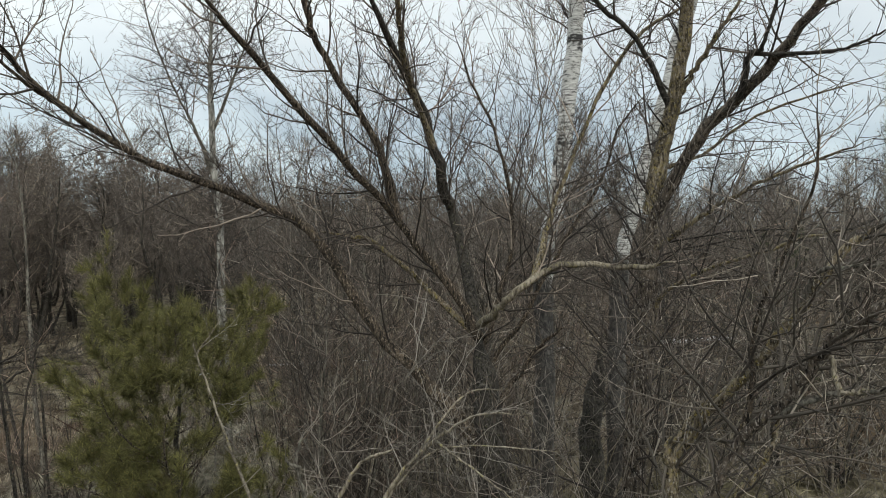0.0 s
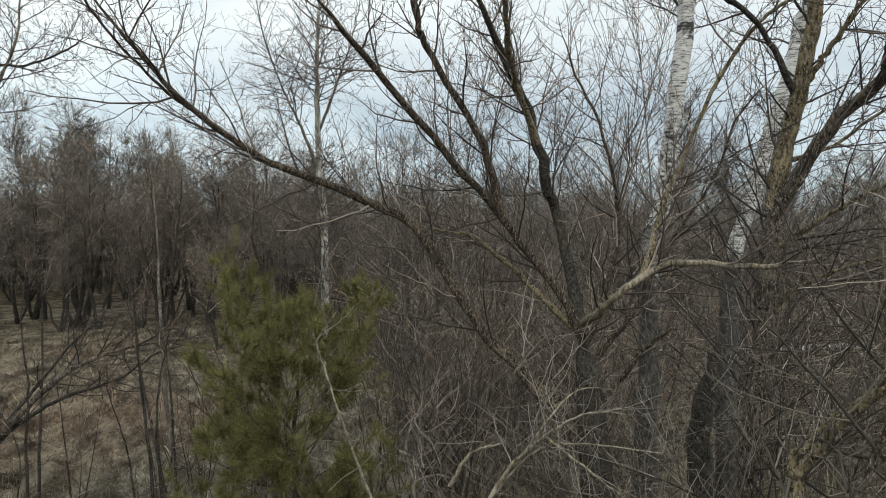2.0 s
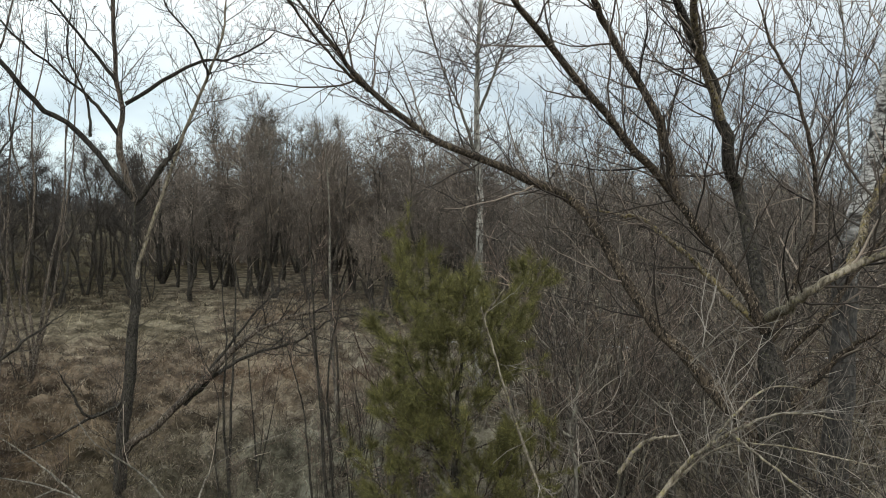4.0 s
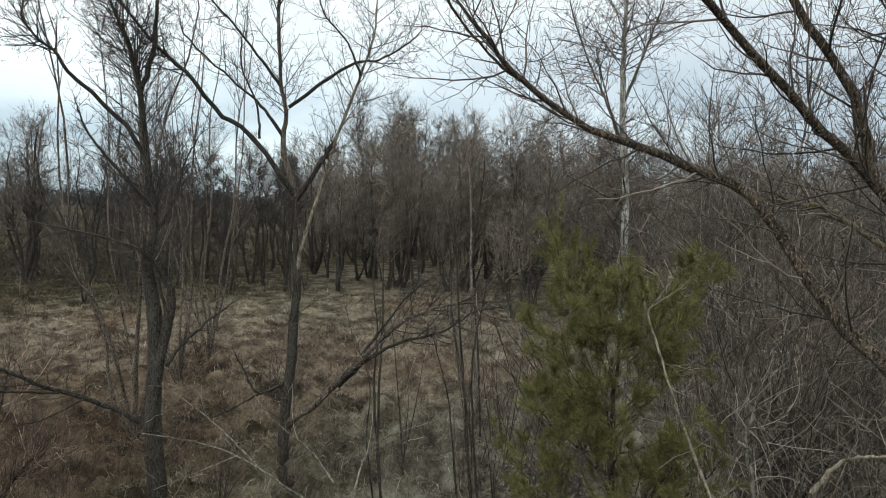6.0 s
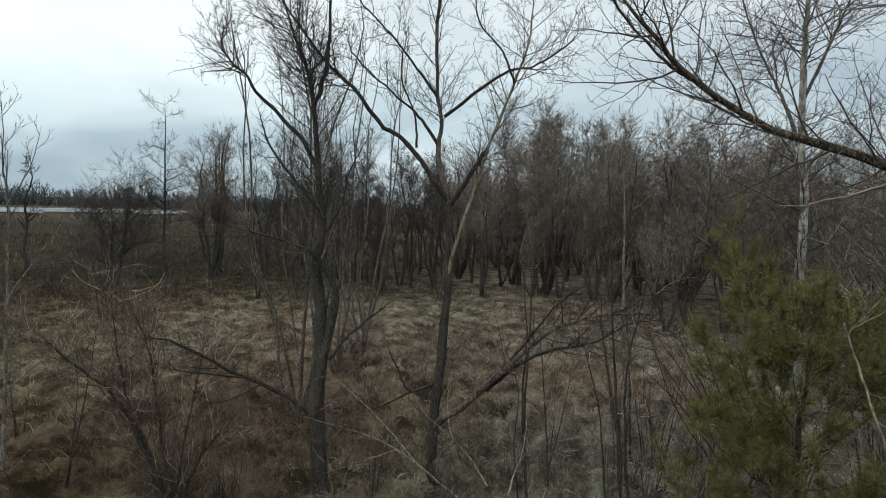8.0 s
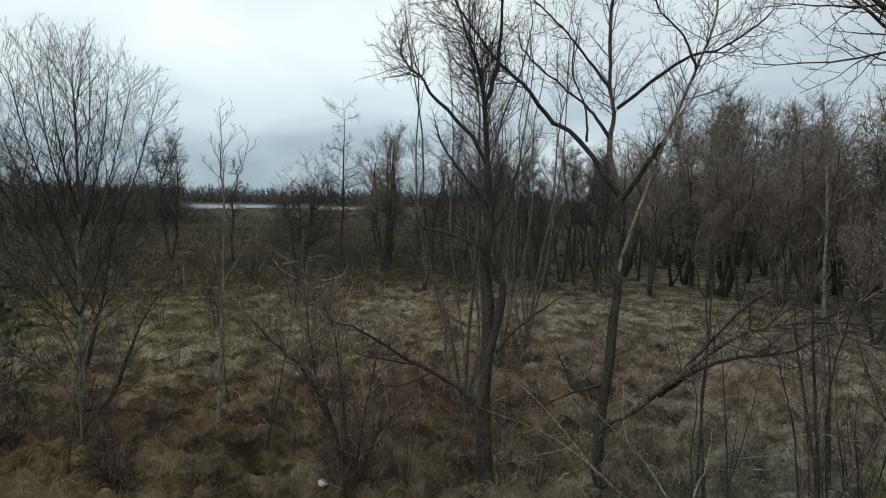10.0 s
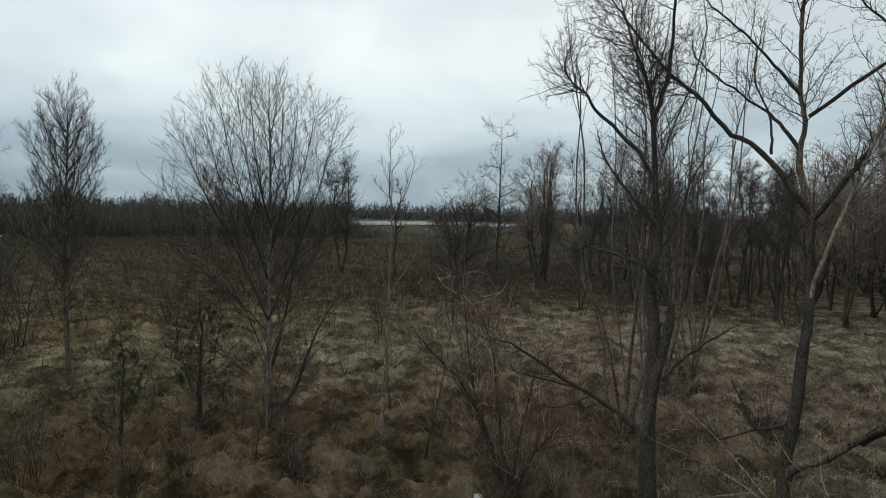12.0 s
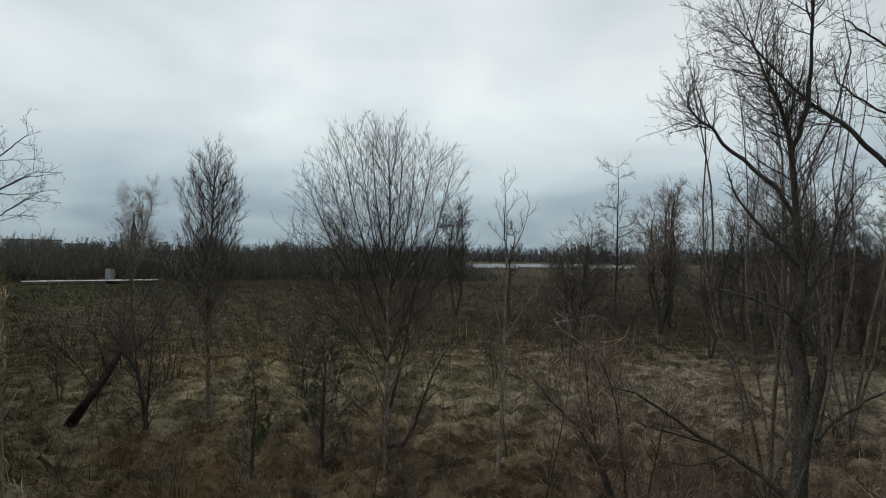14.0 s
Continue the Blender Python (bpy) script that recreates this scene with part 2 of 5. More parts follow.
def straw_mat():
    m, n, l, b = material("pale_straw")
    g = n.new("ShaderNodeNewGeometry")
    c = ramp(n, ((0.0, (0.1, 0.08, 0.056)), (0.6, (0.21, 0.175, 0.125)), (1.0, (0.37, 0.32, 0.245))))
    l.new(g.outputs["Random Per Island"], c.inputs["Fac"])
    wide = noise_node(n, l, 0.4, 4)
    w = ramp(n, ((0.35, (0.55, 0.55, 0.55)), (0.65, (1.1, 1.1, 1.1))))
    l.new(wide.outputs["Fac"], w.inputs["Fac"])
    l.new(mix(n, l, 1.0, c.outputs["Color"], w.outputs["Color"], "MULTIPLY"), b.inputs["Base Color"])
    b.inputs["Roughness"].default_value = 0.7
    return m


def snow_mat():
    m, n, l, b = material("old_snow")
    s = noise_node(n, l, 1.2, 6, 0.7)
    k = ramp(n, ((0.38, (0.2, 0.185, 0.16)), (0.52, (0.46, 0.465, 0.47))))
    l.new(s.outputs["Fac"], k.inputs["Fac"])
    l.new(k.outputs["Color"], b.inputs["Base Color"])
    b.inputs["Roughness"].default_value = 0.6
    bump(n, l, b, s.outputs["Fac"], 0.5, 0.1)
    return m


def plain(name, col, rough=0.8, metal=0.0, scale=8.0):
    m, n, l, b = material(name)
    s = noise_node(n, l, scale, 5)
    k = ramp(n, ((0.3, tuple(c * 0.75 for c in col)), (0.7, tuple(min(1, c * 1.15) for c in col))))
    l.new(s.outputs["Fac"], k.inputs["Fac"])
    l.new(k.outputs["Color"], b.inputs["Base Color"])
    b.inputs["Roughness"].default_value, b.inputs["Metallic"].default_value = rough, metal
    return m


def water_mat():
    m, n, l, b = material("still_water")
    b.inputs["Base Color"].default_value = (0.03, 0.032, 0.03, 1)
    b.inputs["Roughness"].default_value = 0.22
    b.inputs["IOR"].default_value = 1.33
    s = noise_node(n, l, 4.0, 3)
    bump(n, l, b, s.outputs["Fac"], 0.05, 0.02)
    return m


BARK_WILLOW = bark("willow_bark", (0.014, 0.011, 0.009), (0.175, 0.142, 0.112), (0.2, 0.172, 0.095), 0.22, flake=(0.3, 0.27, 0.235))
BARK_LICHEN = bark("lichen_bark", (0.018, 0.014, 0.01), (0.25, 0.205, 0.14), (0.28, 0.225, 0.075), 0.5, flake=(0.33, 0.3, 0.25))
BARK_PALE = bark("pale_bark", (0.08, 0.068, 0.05), (0.34, 0.3, 0.235), (0.3, 0.26, 0.12), 0.4)
BARK_DARK = bark("dark_bark", (0.012, 0.011, 0.009), (0.07, 0.062, 0.053), (0.105, 0.1, 0.055), 0.35, flake=(0.095, 0.088, 0.078))
BARK_LIMB = bark("flecked_limb_bark", (0.008, 0.007, 0.006), (0.1, 0.077, 0.056), (0.19, 0.15, 0.075), 0.25, flake=(0.27, 0.22, 0.17))
BARK_ROD = bark("red_rod_bark", (0.03, 0.017, 0.013), (0.105, 0.06, 0.045))
BARK_GREY = bark("grey_bark", (0.06, 0.055, 0.046), (0.26, 0.238, 0.20), (0.22, 0.23, 0.17), 0.3)
BARK_YOUNG = bark("young_birch_bark", (0.12, 0.115, 0.1), (0.46, 0.45, 0.41), (0.3, 0.31, 0.25), 0.3, 18.0)
BARK_BIRCH = birch_bark()
TWIG_DARK = twig("dark_twig", (0.024, 0.02, 0.017), (0.15, 0.126, 0.104))
# darkened copy of the dark twig: backlit silhouette against the sky, painted in
TWIG_BACKLIT = twig("backlit_twig", (0.016, 0.014, 0.012), (0.075, 0.065, 0.054), 1.6)
# blue-grey of distance haze painted into the twig colour
TWIG_HAZE = twig("far_haze_twig", (0.03, 0.033, 0.036), (0.07, 0.075, 0.08), 1.6)
TWIG_MOSS = twig("mossy_twig", (0.024, 0.025, 0.018), (0.085, 0.08, 0.058), 1.6)
TWIG_RED = twig("red_brown_twig", (0.032, 0.023, 0.018), (0.18, 0.136, 0.108))
TWIG_GREY = twig("grey_twig", (0.032, 0.027, 0.022), (0.2, 0.176, 0.144))
TWIG_WOOD = twig("wood_twig", (0.058, 0.049, 0.04), (0.2, 0.168, 0.137), 2.0)
TWIG_PALE = twig("pale_twig", (0.12, 0.105, 0.086), (0.37, 0.338, 0.29), 1.4)
WEED = twig("dead_weed", (0.024, 0.02, 0.014), (0.085, 0.068, 0.046), 1.6)
NEEDLE = twig("pine_needle", (0.064, 0.068, 0.024), (0.195, 0.18, 0.064), 1.6)
NEEDLE_DARK = twig("dark_pine_needle", (0.024, 0.036, 0.018), (0.07, 0.085, 0.035), 1.6)
GRASS, GROUND, WATER, SNOW, STRAW = grass_mat(), ground_mat(), water_mat(), snow_mat(), straw_mat()


# ---- building tools ----
def unit(v):
    return v / np.maximum(np.linalg.norm(v, axis=-1, keepdims=True), 1e-9)


def spline(points, k):
    """A smooth line of k points through the control points."""
    p = np.array(points, float)
    q = np.vstack([2 * p[0] - p[1], p, 2 * p[-1] - p[-2]])
    s = np.linspace(0, len(p) - 1 - 1e-6, k)
    i, f = s.astype(int), (s % 1)[:, None]
    a, b, c, d = q[i], q[i + 1], q[i + 2], q[i + 3]
    return 0.5 * (2 * b + (c - a) * f + (2 * a - 5 * b + 4 * c - d) * f ** 2 + (3 * b - a - 3 * c + d) * f ** 3)


def limb_line(rng, points, r0, r1, k=24, rough=0.01, power=1.35):
    """One stem as a batch of its own: places (1, k, 3) and radii (1, k)."""
    p = spline(points, k)
    p[1:-1] += rng.normal(0, min(rough, 0.22 * r0), (k - 2, 3))
    s = np.linspace(0, 1, k)
    r = r1 + (r0 - r1) * (1 - s) ** power
    r = r * (1 + 0.06 * np.sin(s * 9 + rng.uniform(0, 6)) + rng.normal(0, 0.03, k)) * np.clip((1 - s) / 0.14, 0.3, 1)
    return p[None], r[None]


def cat(batches):
    """Batches put together, drawn anew with as many points each as the longest has."""
    k = max(b[0].shape[1] for b in batches)
    ps, rs = [], []
    for p, r in batches:
        if p.shape[1] != k:
            s = np.linspace(0, p.shape[1] - 1 - 1e-6, k)
            i, f = s.astype(int), s % 1
            p = p[:, i] * (1 - f)[None, :, None] + p[:, i + 1] * f[None, :, None]
            r = r[:, i] * (1 - f) + r[:, i + 1] * f
        ps.append(p), rs.append(r)
    return np.concatenate(ps), np.concatenate(rs)


def grow(rng, parent, n, length, angle=(30, 60), k=5, up=0.2, wob=0.12, ratio=0.55, span=(0.3, 1.0), tip=0.35, rmax=1.0, rmin=0.0016, shrink=0.45, zig=0.0):
    """n side shoots along the parents."""
    P, R = parent
    m, K = R.shape
    w = np.linalg.norm(np.diff(P, axis=1), axis=2).sum(1)
    i = rng.choice(m, n, p=w / w.sum())
    u = rng.uniform(span[0], span[1], n) * (K - 1) * 0.9999
    a = u.astype(int)
    f = (u - a)[:, None]
    at = P[i, a] * (1 - f) + P[i, a + 1] * f
    t = unit(P[i, a + 1] - P[i, a])
    r0 = np.clip((R[i, a] * (1 - f[:, 0]) + R[i, a + 1] * f[:, 0]) * ratio, rmin, rmax)
    side = unit(np.cross(t, rng.normal(size=(n, 3))))
    g = np.radians(rng.uniform(angle[0], angle[1], n))[:, None]
    d = t * np.cos(g) + side * np.sin(g)
    step = (length * rng.uniform(0.45, 1.15, n) * (1 - shrink * u / (K - 1)) / (k - 1))[:, None]
    out = np.empty((n, k, 3))
    out[:, 0] = at
    sway = unit(np.cross(d, rng.normal(size=(n, 3)))) * zig
    for j in range(1, k):
        d = unit(d + np.array((0, 0, up)) / (k - 1) + rng.normal(0, wob, (n, 3)) + (sway if j % 2 else -sway))
        out[:, j] = out[:, j - 1] + d * step
    s = np.linspace(0, 1, k)
    return out, np.maximum(r0[:, None] * (1 - s * (1 - tip)), rmin * 0.7)


def fork(rng, parent, total, ratio, angle=(30, 55), k=4, up=0.2, wob=0.06, zig=0.1, span=(0.15, 1.0), thin=0.55, rmax=1.0, rmin=0.002, tip=0.35, least=0.1, most=9.0):
    """Side shoots at even steps along each parent, set round it in turn, shorter the nearer they stand to the parent's end."""
    P, R = parent
    m, K = R.shape
    full = np.linalg.norm(np.diff(P, axis=1), axis=2).sum(1)
    share = full * total / full.sum()
    count = np.floor(share + rng.random(m)).astype(int)
    i = np.repeat(np.arange(m), count)
    n = len(i)
    order = np.arange(n) - np.repeat(np.cumsum(count) - count, count)
    s = span[0] + (span[1] - span[0]) * (order + rng.uniform(0.1, 0.9, n)) / count[i]
    u = s * (K - 1) * 0.9999
    a = u.astype(int)
    f = (u - a)[:, None]
    at = P[i, a] * (1 - f) + P[i, a + 1] * f
    t = unit(P[i, a + 1] - P[i, a])
    r0 = np.clip((R[i, a] * (1 - f[:, 0]) + R[i, a + 1] * f[:, 0]) * thin, rmin, rmax)
    ref = unit(np.cross(t, np.where(np.abs(t[:, 2:]) > 0.9, np.array((1.0, 0, 0)), np.array((0, 0, 1.0)))))
    turn = (order * 2.4 + rng.uniform(0, 6.28, m)[i] + rng.normal(0, 0.4, n))[:, None]
    side = ref * np.cos(turn) + np.cross(t, ref) * np.sin(turn)
    g = np.radians(rng.uniform(angle[0], angle[1], n))[:, None]
    d = t * np.cos(g) + side * np.sin(g)
    length = np.clip(ratio * full[i] * (1 - 0.72 * s) * rng.uniform(0.6, 1.25, n), least, most)
    step = (length / (k - 1))[:, None]
    out = np.empty((n, k, 3))
    out[:, 0] = at
    sway = unit(np.cross(d, rng.normal(size=(n, 3)))) * zig
    for j in range(1, k):
        d = unit(d + np.array((0, 0, up)) / (k - 1) + rng.normal(0, wob, (n, 3)) + (sway if j % 2 else -sway))
        out[:, j] = out[:, j - 1] + d * step
    taper = np.linspace(0, 1, k)
    return out, np.maximum(r0[:, None] * (1 - taper * (1 - tip)), rmin * 0.7)


def tubes(batch, sides):
    P, R = batch
    n, k = R.shape
    t = np.empty_like(P)
    t[:, 1:-1] = P[:, 2:] - P[:, :-2]
    t[:, 0], t[:, -1] = P[:, 1] - P[:, 0], P[:, -1] - P[:, -2]
    t = unit(t)
    ref = np.where(np.abs(t[:, :1, 2:3]) > 0.8, np.array((1.0, 0.1, 0.0)), np.array((0.0, 0.1, 1.0)))
    one = unit(np.cross(t, np.broadcast_to(ref, t.shape)))
    two = np.cross(t, one)
    a = np.arange(sides) * 2 * np.pi / sides
    ring = one[:, :, None] * np.cos(a)[None, None, :, None] + two[:, :, None] * np.sin(a)[None, None, :, None]
    rr = R[:, :, None, None] * np.ones((1, 1, sides, 1))
    if sides > 6:
        rr = rr * (1 + 0.05 * np.sin(3 * a + 1.3)[None, None, :, None] + np.random.default_rng(n * k).normal(0, 0.035, (n, k, sides, 1)))
    v = (P[:, :, None] + ring * rr).reshape(-1, 3)
    b = (np.arange(n) * k * sides)[:, None, None] + (np.arange(k - 1) * sides)[None, :, None]
    j = np.arange(sides)[None, None, :]
    j2 = (j + 1) % sides
    q = np.stack(np.broadcast_arrays(b + j, b + j2, b + sides + j2, b + sides + j), -1).reshape(-1, 4)
    return v, q


def spikes(batch):
    """Last twigs: slim three-sided cones, each from a shoot of two points."""
    P, R = batch
    n = len(P)
    t = unit(P[:, 1] - P[:, 0])
    ref = np.where(np.abs(t[:, 2:3]) > 0.8, np.array((1.0, 0.1, 0.0)), np.array((0.0, 0.1, 1.0)))
    one = unit(np.cross(t, ref))
    two = np.cross(t, one)
    ring = [P[:, 0] + (one * math.cos(a) + two * math.sin(a)) * R[:, :1] * 1.2 for a in (0, 2.09, 4.19)]
    v = np.stack(ring + [P[:, 1]], 1).reshape(-1, 3)
    b = (np.arange(n) * 4)[:, None, None]
    return v, (b + np.array([[[0, 1, 3], [1, 2, 3], [2, 0, 3]]])).reshape(-1, 3)


def twigs(batches, sides=3):
    """All orders of shoots of a crown: the first with more sides, the last as cones."""
    return [spikes(b) if b[1].shape[1] == 2 else tubes(b, sides if i == 0 else 3) for i, b in enumerate(batches)]


def mesh_of(name, pieces, mat, smooth=True):
    """A mesh from pieces of (places, faces); all faces of a piece have as many corners."""
    vs, loops, starts, base, at = [], [], [], 0, 0
    for v, q in pieces:
        vs.append(v), loops.append((q + base).ravel())
        starts.append(at + np.arange(len(q)) * q.shape[1])
        base, at = base + len(v), at + q.size
    v, lo, st = np.concatenate(vs), np.concatenate(loops), np.concatenate(starts)
    me = bpy.data.meshes.new(name)
    me.vertices.add(len(v)), me.loops.add(len(lo)), me.polygons.add(len(st))
    me.vertices.foreach_set("co", v.astype(np.float32).ravel())
    me.loops.foreach_set("vertex_index", lo.astype(np.int32))
    me.polygons.foreach_set("loop_start", st.astype(np.int32))
    me.polygons.foreach_set("use_smooth", np.full(len(st), smooth))
    me.update(calc_edges=True)
    me.materials.append(mat)
    return me


def part(name, pieces, mat, parent, label="", smooth=True):
    ob = new(name, mesh_of(name, pieces, mat, smooth))
    ob.parent = parent
    return tagged(ob, label)


def thing(name, at, label, category, group="", kind=""):
    ob = new(name)
    ob.location = at
    ob.empty_display_size = 0.3
    return tagged(ob, label, category, group, kind)


def moved(batch, at):
    return batch[0] - np.array(at), batch[1]


def tree(name, base, stems, label, category, bark_mat, twig_mat, rng, crown, limb_mats=(), sparse=(), group=""):
    """stems: (control points, first radius, last radius); the first is the trunk. crown: levels of shoots (count, length, options)."""
    root = thing(name, base, label, category, group)
    lines = [limb_line(rng, *s) for s in stems]
    for i, b in enumerate(lines):
        mat = limb_mats[i] if i < len(limb_mats) and limb_mats[i] else bark_mat
        part("trunk" if i == 0 else "limb", [tubes(moved(b, base), 10 if b[1].max() > 0.05 else 7)], mat, root)
    level, made = cat([b for i, b in enumerate(lines) if i not in sparse]), []
    for count, length, opts in crown:
        shoots = fork(rng, level, count, length, **opts) if "thin" in opts else grow(rng, level, count, length, **opts)
        made.append(shoots)
        level = shoots
    if sparse:
        few = fork(rng, cat([lines[i] for i in sparse]), 22 * len(sparse), 0.3, (35, 75), 5, 0.4, 0.08, 0.18, (0.3, 1), rmax=0.008, rmin=0.0036, most=0.75)
        made += [few, fork(rng, few, 110 * len(sparse), 0.5, (30, 60), 3, 0.2, zig=0.15, rmin=0.0028)]
    part("crown", twigs([moved(b, base) for b in made], 4), twig_mat, root)
    return root


# ---- ground ----
def bank(x, y):
    """The grassy dike on which the camera stands, falling to the meadow."""
    def away(ax, ay):
        s = np.clip(x * ax + y * ay, 0, None)
        return np.hypot(x - s * ax, y - s * ay)
    d = np.minimum(away(-0.56, -0.83), away(0.97, -0.24))
    behind = (x * 0.4 - y * 0.9) > 0
    d = np.where(behind & (np.abs(np.arctan2(x, -y)) < 0.9), 0, d)
    return 3.85 * np.clip(1 - (d - 0.5) / 6.5, 0, 1) ** 1.15


def height(x, y):
    r = np.hypot(x, y)
    near = np.clip(1.3 - r / 80, 0, 1)
    z = 0.10 * np.sin(x * 0.43 + 1.0) * np.cos(y * 0.37) + 0.06 * np.sin(x * 1.3 + y * 0.9) * np.cos(y * 1.1 - x * 0.5)
    tuft = 0
    for k, (size, amp) in enumerate(((1.9, 0.075), (1.15, 0.06), (0.7, 0.045), (0.48, 0.035))):
        for turn in (0.3, 1.4, 2.5):
            c, q = math.cos(turn + k), math.sin(turn + k)
            tuft = tuft + amp * np.sin((x * c + y * q) * 6.28 / size + 1.5 * np.sin((y * c - x * q) * 2.2 / size + k))
    return z * near + tuft * np.clip(1.4 - r / 32, 0, 1) + bank(x, y) - 0.05


def build_ground():
    ang = np.concatenate([np.radians(np.linspace(48, 228, 320)), np.radians(np.linspace(230, 406, 60))])
    rad = np.concatenate([[0.3], np.geomspace(0.6, 6, 30), np.geomspace(6.1, 36, 120), np.geomspace(40, 4000, 40)])
    x, y = rad[:, None] * np.cos(ang), rad[:, None] * np.sin(ang)
    v = np.stack([x, y, height(x, y)], -1).reshape(-1, 3)
    n, k = len(ang), len(rad)
    i, j = np.arange(k - 1)[:, None] * n, np.arange(n)[None]
    j2 = (j + 1) % n
    q = np.stack(np.broadcast_arrays(i + j, i + n + j, i + n + j2, i + j2), -1).reshape(-1, 4)
    cap = np.array([[0, a + 1, a] for a in range(1, n - 1)])
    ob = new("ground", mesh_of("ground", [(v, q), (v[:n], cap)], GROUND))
    tagged(ob, "flat meadow of matted dead grass with a dike", "ground", kind="structure")


build_ground()


def build_water(name, points, width, label, z, mat=WATER, category="water"):
    rng = np.random.default_rng(5)
    p = spline(points, 40)
    t = unit(np.gradient(p, axis=0))
    s = np.stack([-t[:, 1], t[:, 0], 0 * t[:, 0]], 1)
    w = width * (0.6 + 0.4 * np.sin(np.linspace(0, 9, 40)) ** 2)[:, None] * rng.uniform(0.75, 1.1, (40, 1))
    a, b = p + s * w / 2, p - s * w / 2
    a[:, 2] = b[:, 2] = z
    i = np.arange(39)
    q = np.stack([i, i + 1, i + 41, i + 40], 1)
    ob = new(name, mesh_of(name, [(np.vstack([b, a]), q[:, ::-1])], mat))
    tagged(ob, label, category, kind="structure")


for sx, sy, sl, sw in ((-6.2, 24.6, 1.1, 0.5), (-3.2, 25.4, 0.6, 0.4), (5.5, 28.3, 0.8, 0.4), (9.2, 29.4, 0.9, 0.5), (12.4, 30.6, 1.5, 1.5), (14.6, 31.4, 1.2, 1.6), (-9.5, 22.5, 0.5, 0.3)):
    build_water("snow_patch", [(sx - sl, sy - sl * 0.3, 0), (sx - sl * 0.3, sy - 0.15, 0), (sx + sl * 0.4, sy + sl * 0.2, 0), (sx + sl, sy + sl * 0.35, 0)], sw, "small patch of old melting snow on dead grass", 0.12, SNOW, "snow")
build_water("snow_strip", [(-86, -66, 0), (-89, -62, 0), (-92.5, -56.5, 0), (-94.5, -53, 0), (-96, -50.5, 0)], 4.4, "thin strip of old snow before the far bushes", 0.45, SNOW, "snow")
build_water("lake", [(-250, -30, 0), (-262, 10, 0), (-268, 47, 0), (-263, 66, 0), (-254, 80, 0)], 110, "distant pale lake behind the meadow", 0.25)

# ---- trees beside the camera ----
FINE = dict(up=0.2, wob=0.2, k=5, ratio=0.6, tip=0.4)


def levels(a, la, b, lb, c, lc, up=0.2, rmin=0.0026, kink=0.2, **first):
    """Four orders of shoots, each finer and shorter."""
    return [(a, la, dict(dict(FINE, k=8, up=up * 1.6, wob=0.15, zig=0.1, rmax=0.010, rmin=rmin * 1.6, ratio=0.36, angle=(25, 70), span=(0.2, 1), tip=0.25), **first)),
            (b, lb, dict(FINE, wob=kink * 0.7, zig=kink, k=5, up=up, rmax=0.0055, rmin=rmin * 1.3, angle=(25, 65), span=(0.12, 1))),
            (c, lc, dict(FINE, wob=kink * 0.7, zig=kink, k=4, up=up, rmax=0.0032, rmin=rmin, angle=(25, 60), span=(0.12, 1))),
            (c, lc * 0.75, dict(FINE, k=2, up=up, rmax=0.0026, rmin=rmin * 0.95, angle=(20, 50), span=(0.1, 0.95)))]


def habit(a, b, c, d, most=1.8, ratio=0.45, angle=(28, 58), up=0.25, rmin=0.0025, zig=0.1, span=(0.25, 1), wob=0.07, rmax=0.011):
    """Four orders of shoots, each in proportion to the one that bears it."""
    return [(a, ratio, dict(k=7, up=up, zig=zig * 0.5, wob=wob, angle=angle, span=span, thin=0.5, rmax=rmax, rmin=rmin * 1.9, least=0.3, most=most, tip=0.3)),
            (b, ratio * 1.1, dict(k=5, up=up, zig=zig, wob=wob, angle=angle, span=(0.12, 1), thin=0.65, rmax=rmax * 0.6, rmin=rmin * 1.45, least=0.2, most=most * 0.7)),
            (c, ratio * 1.2, dict(k=4, up=up, zig=zig, wob=wob, angle=angle, span=(0.1, 1), thin=0.7, rmax=rmax * 0.4, rmin=rmin * 1.1, least=0.14, most=most * 0.4)),
            (d, ratio * 1.3, dict(k=2, up=up, angle=angle, span=(0.1, 0.95), thin=0.8, rmax=rmax * 0.3, rmin=rmin, least=0.1, most=most * 0.25))]


R1 = np.random.default_rng(11)
boughs = []
boughs.append(([(0.5, 6.45, -0.1)] + [(0.53, 6.00, 2.81), (0.39, 6.41, 4.48)], 0.2, 0.14))
boughs.append(([(0.41, 6.39, 4.39), (0.10, 6.42, 4.94), (-0.36, 6.39, 5.49), (-0.57, 6.27, 5.79), (-1.04, 5.85, 6.31), (-1.66, 5.00, 7.09), (-2.01, 4.24, 7.51)], 0.058, 0.028))
boughs.append(([(-0.48, 6.33, 5.68), (-0.67, 6.20, 6.39), (-1.15, 5.84, 7.22), (-1.29, 5.59, 7.57), (-1.35, 5.39, 8.01)], 0.05, 0.024))
boughs.append(([(0.41, 6.44, 4.38), (0.16, 7.00, 5.63), (0.00, 6.87, 6.09), (-0.19, 6.58, 6.76), (-0.42, 6.25, 7.23), (-0.88, 5.34, 8.09)], 0.076, 0.042))
boughs.append(([(-0.11, 6.62, 6.51), (-0.29, 6.33, 6.95), (-0.41, 5.80, 7.33), (-0.43, 5.11, 7.98)], 0.044, 0.026))
boughs.append(([(0.46, 6.08, 3.25), (-0.07, 6.19, 3.88), (-0.56, 6.26, 4.31), (-0.88, 6.39, 4.69), (-1.42, 6.55, 5.49), (-1.80, 6.55, 5.74), (-2.19, 6.42, 5.92), (-2.82, 5.93, 6.17), (-3.16, 5.61, 6.39), (-3.47, 4.98, 6.77), (-3.53, 4.75, 6.96)] + [(-3.76, 4.37, 7.36), (-3.70, 3.98, 7.70)], 0.088, 0.016))
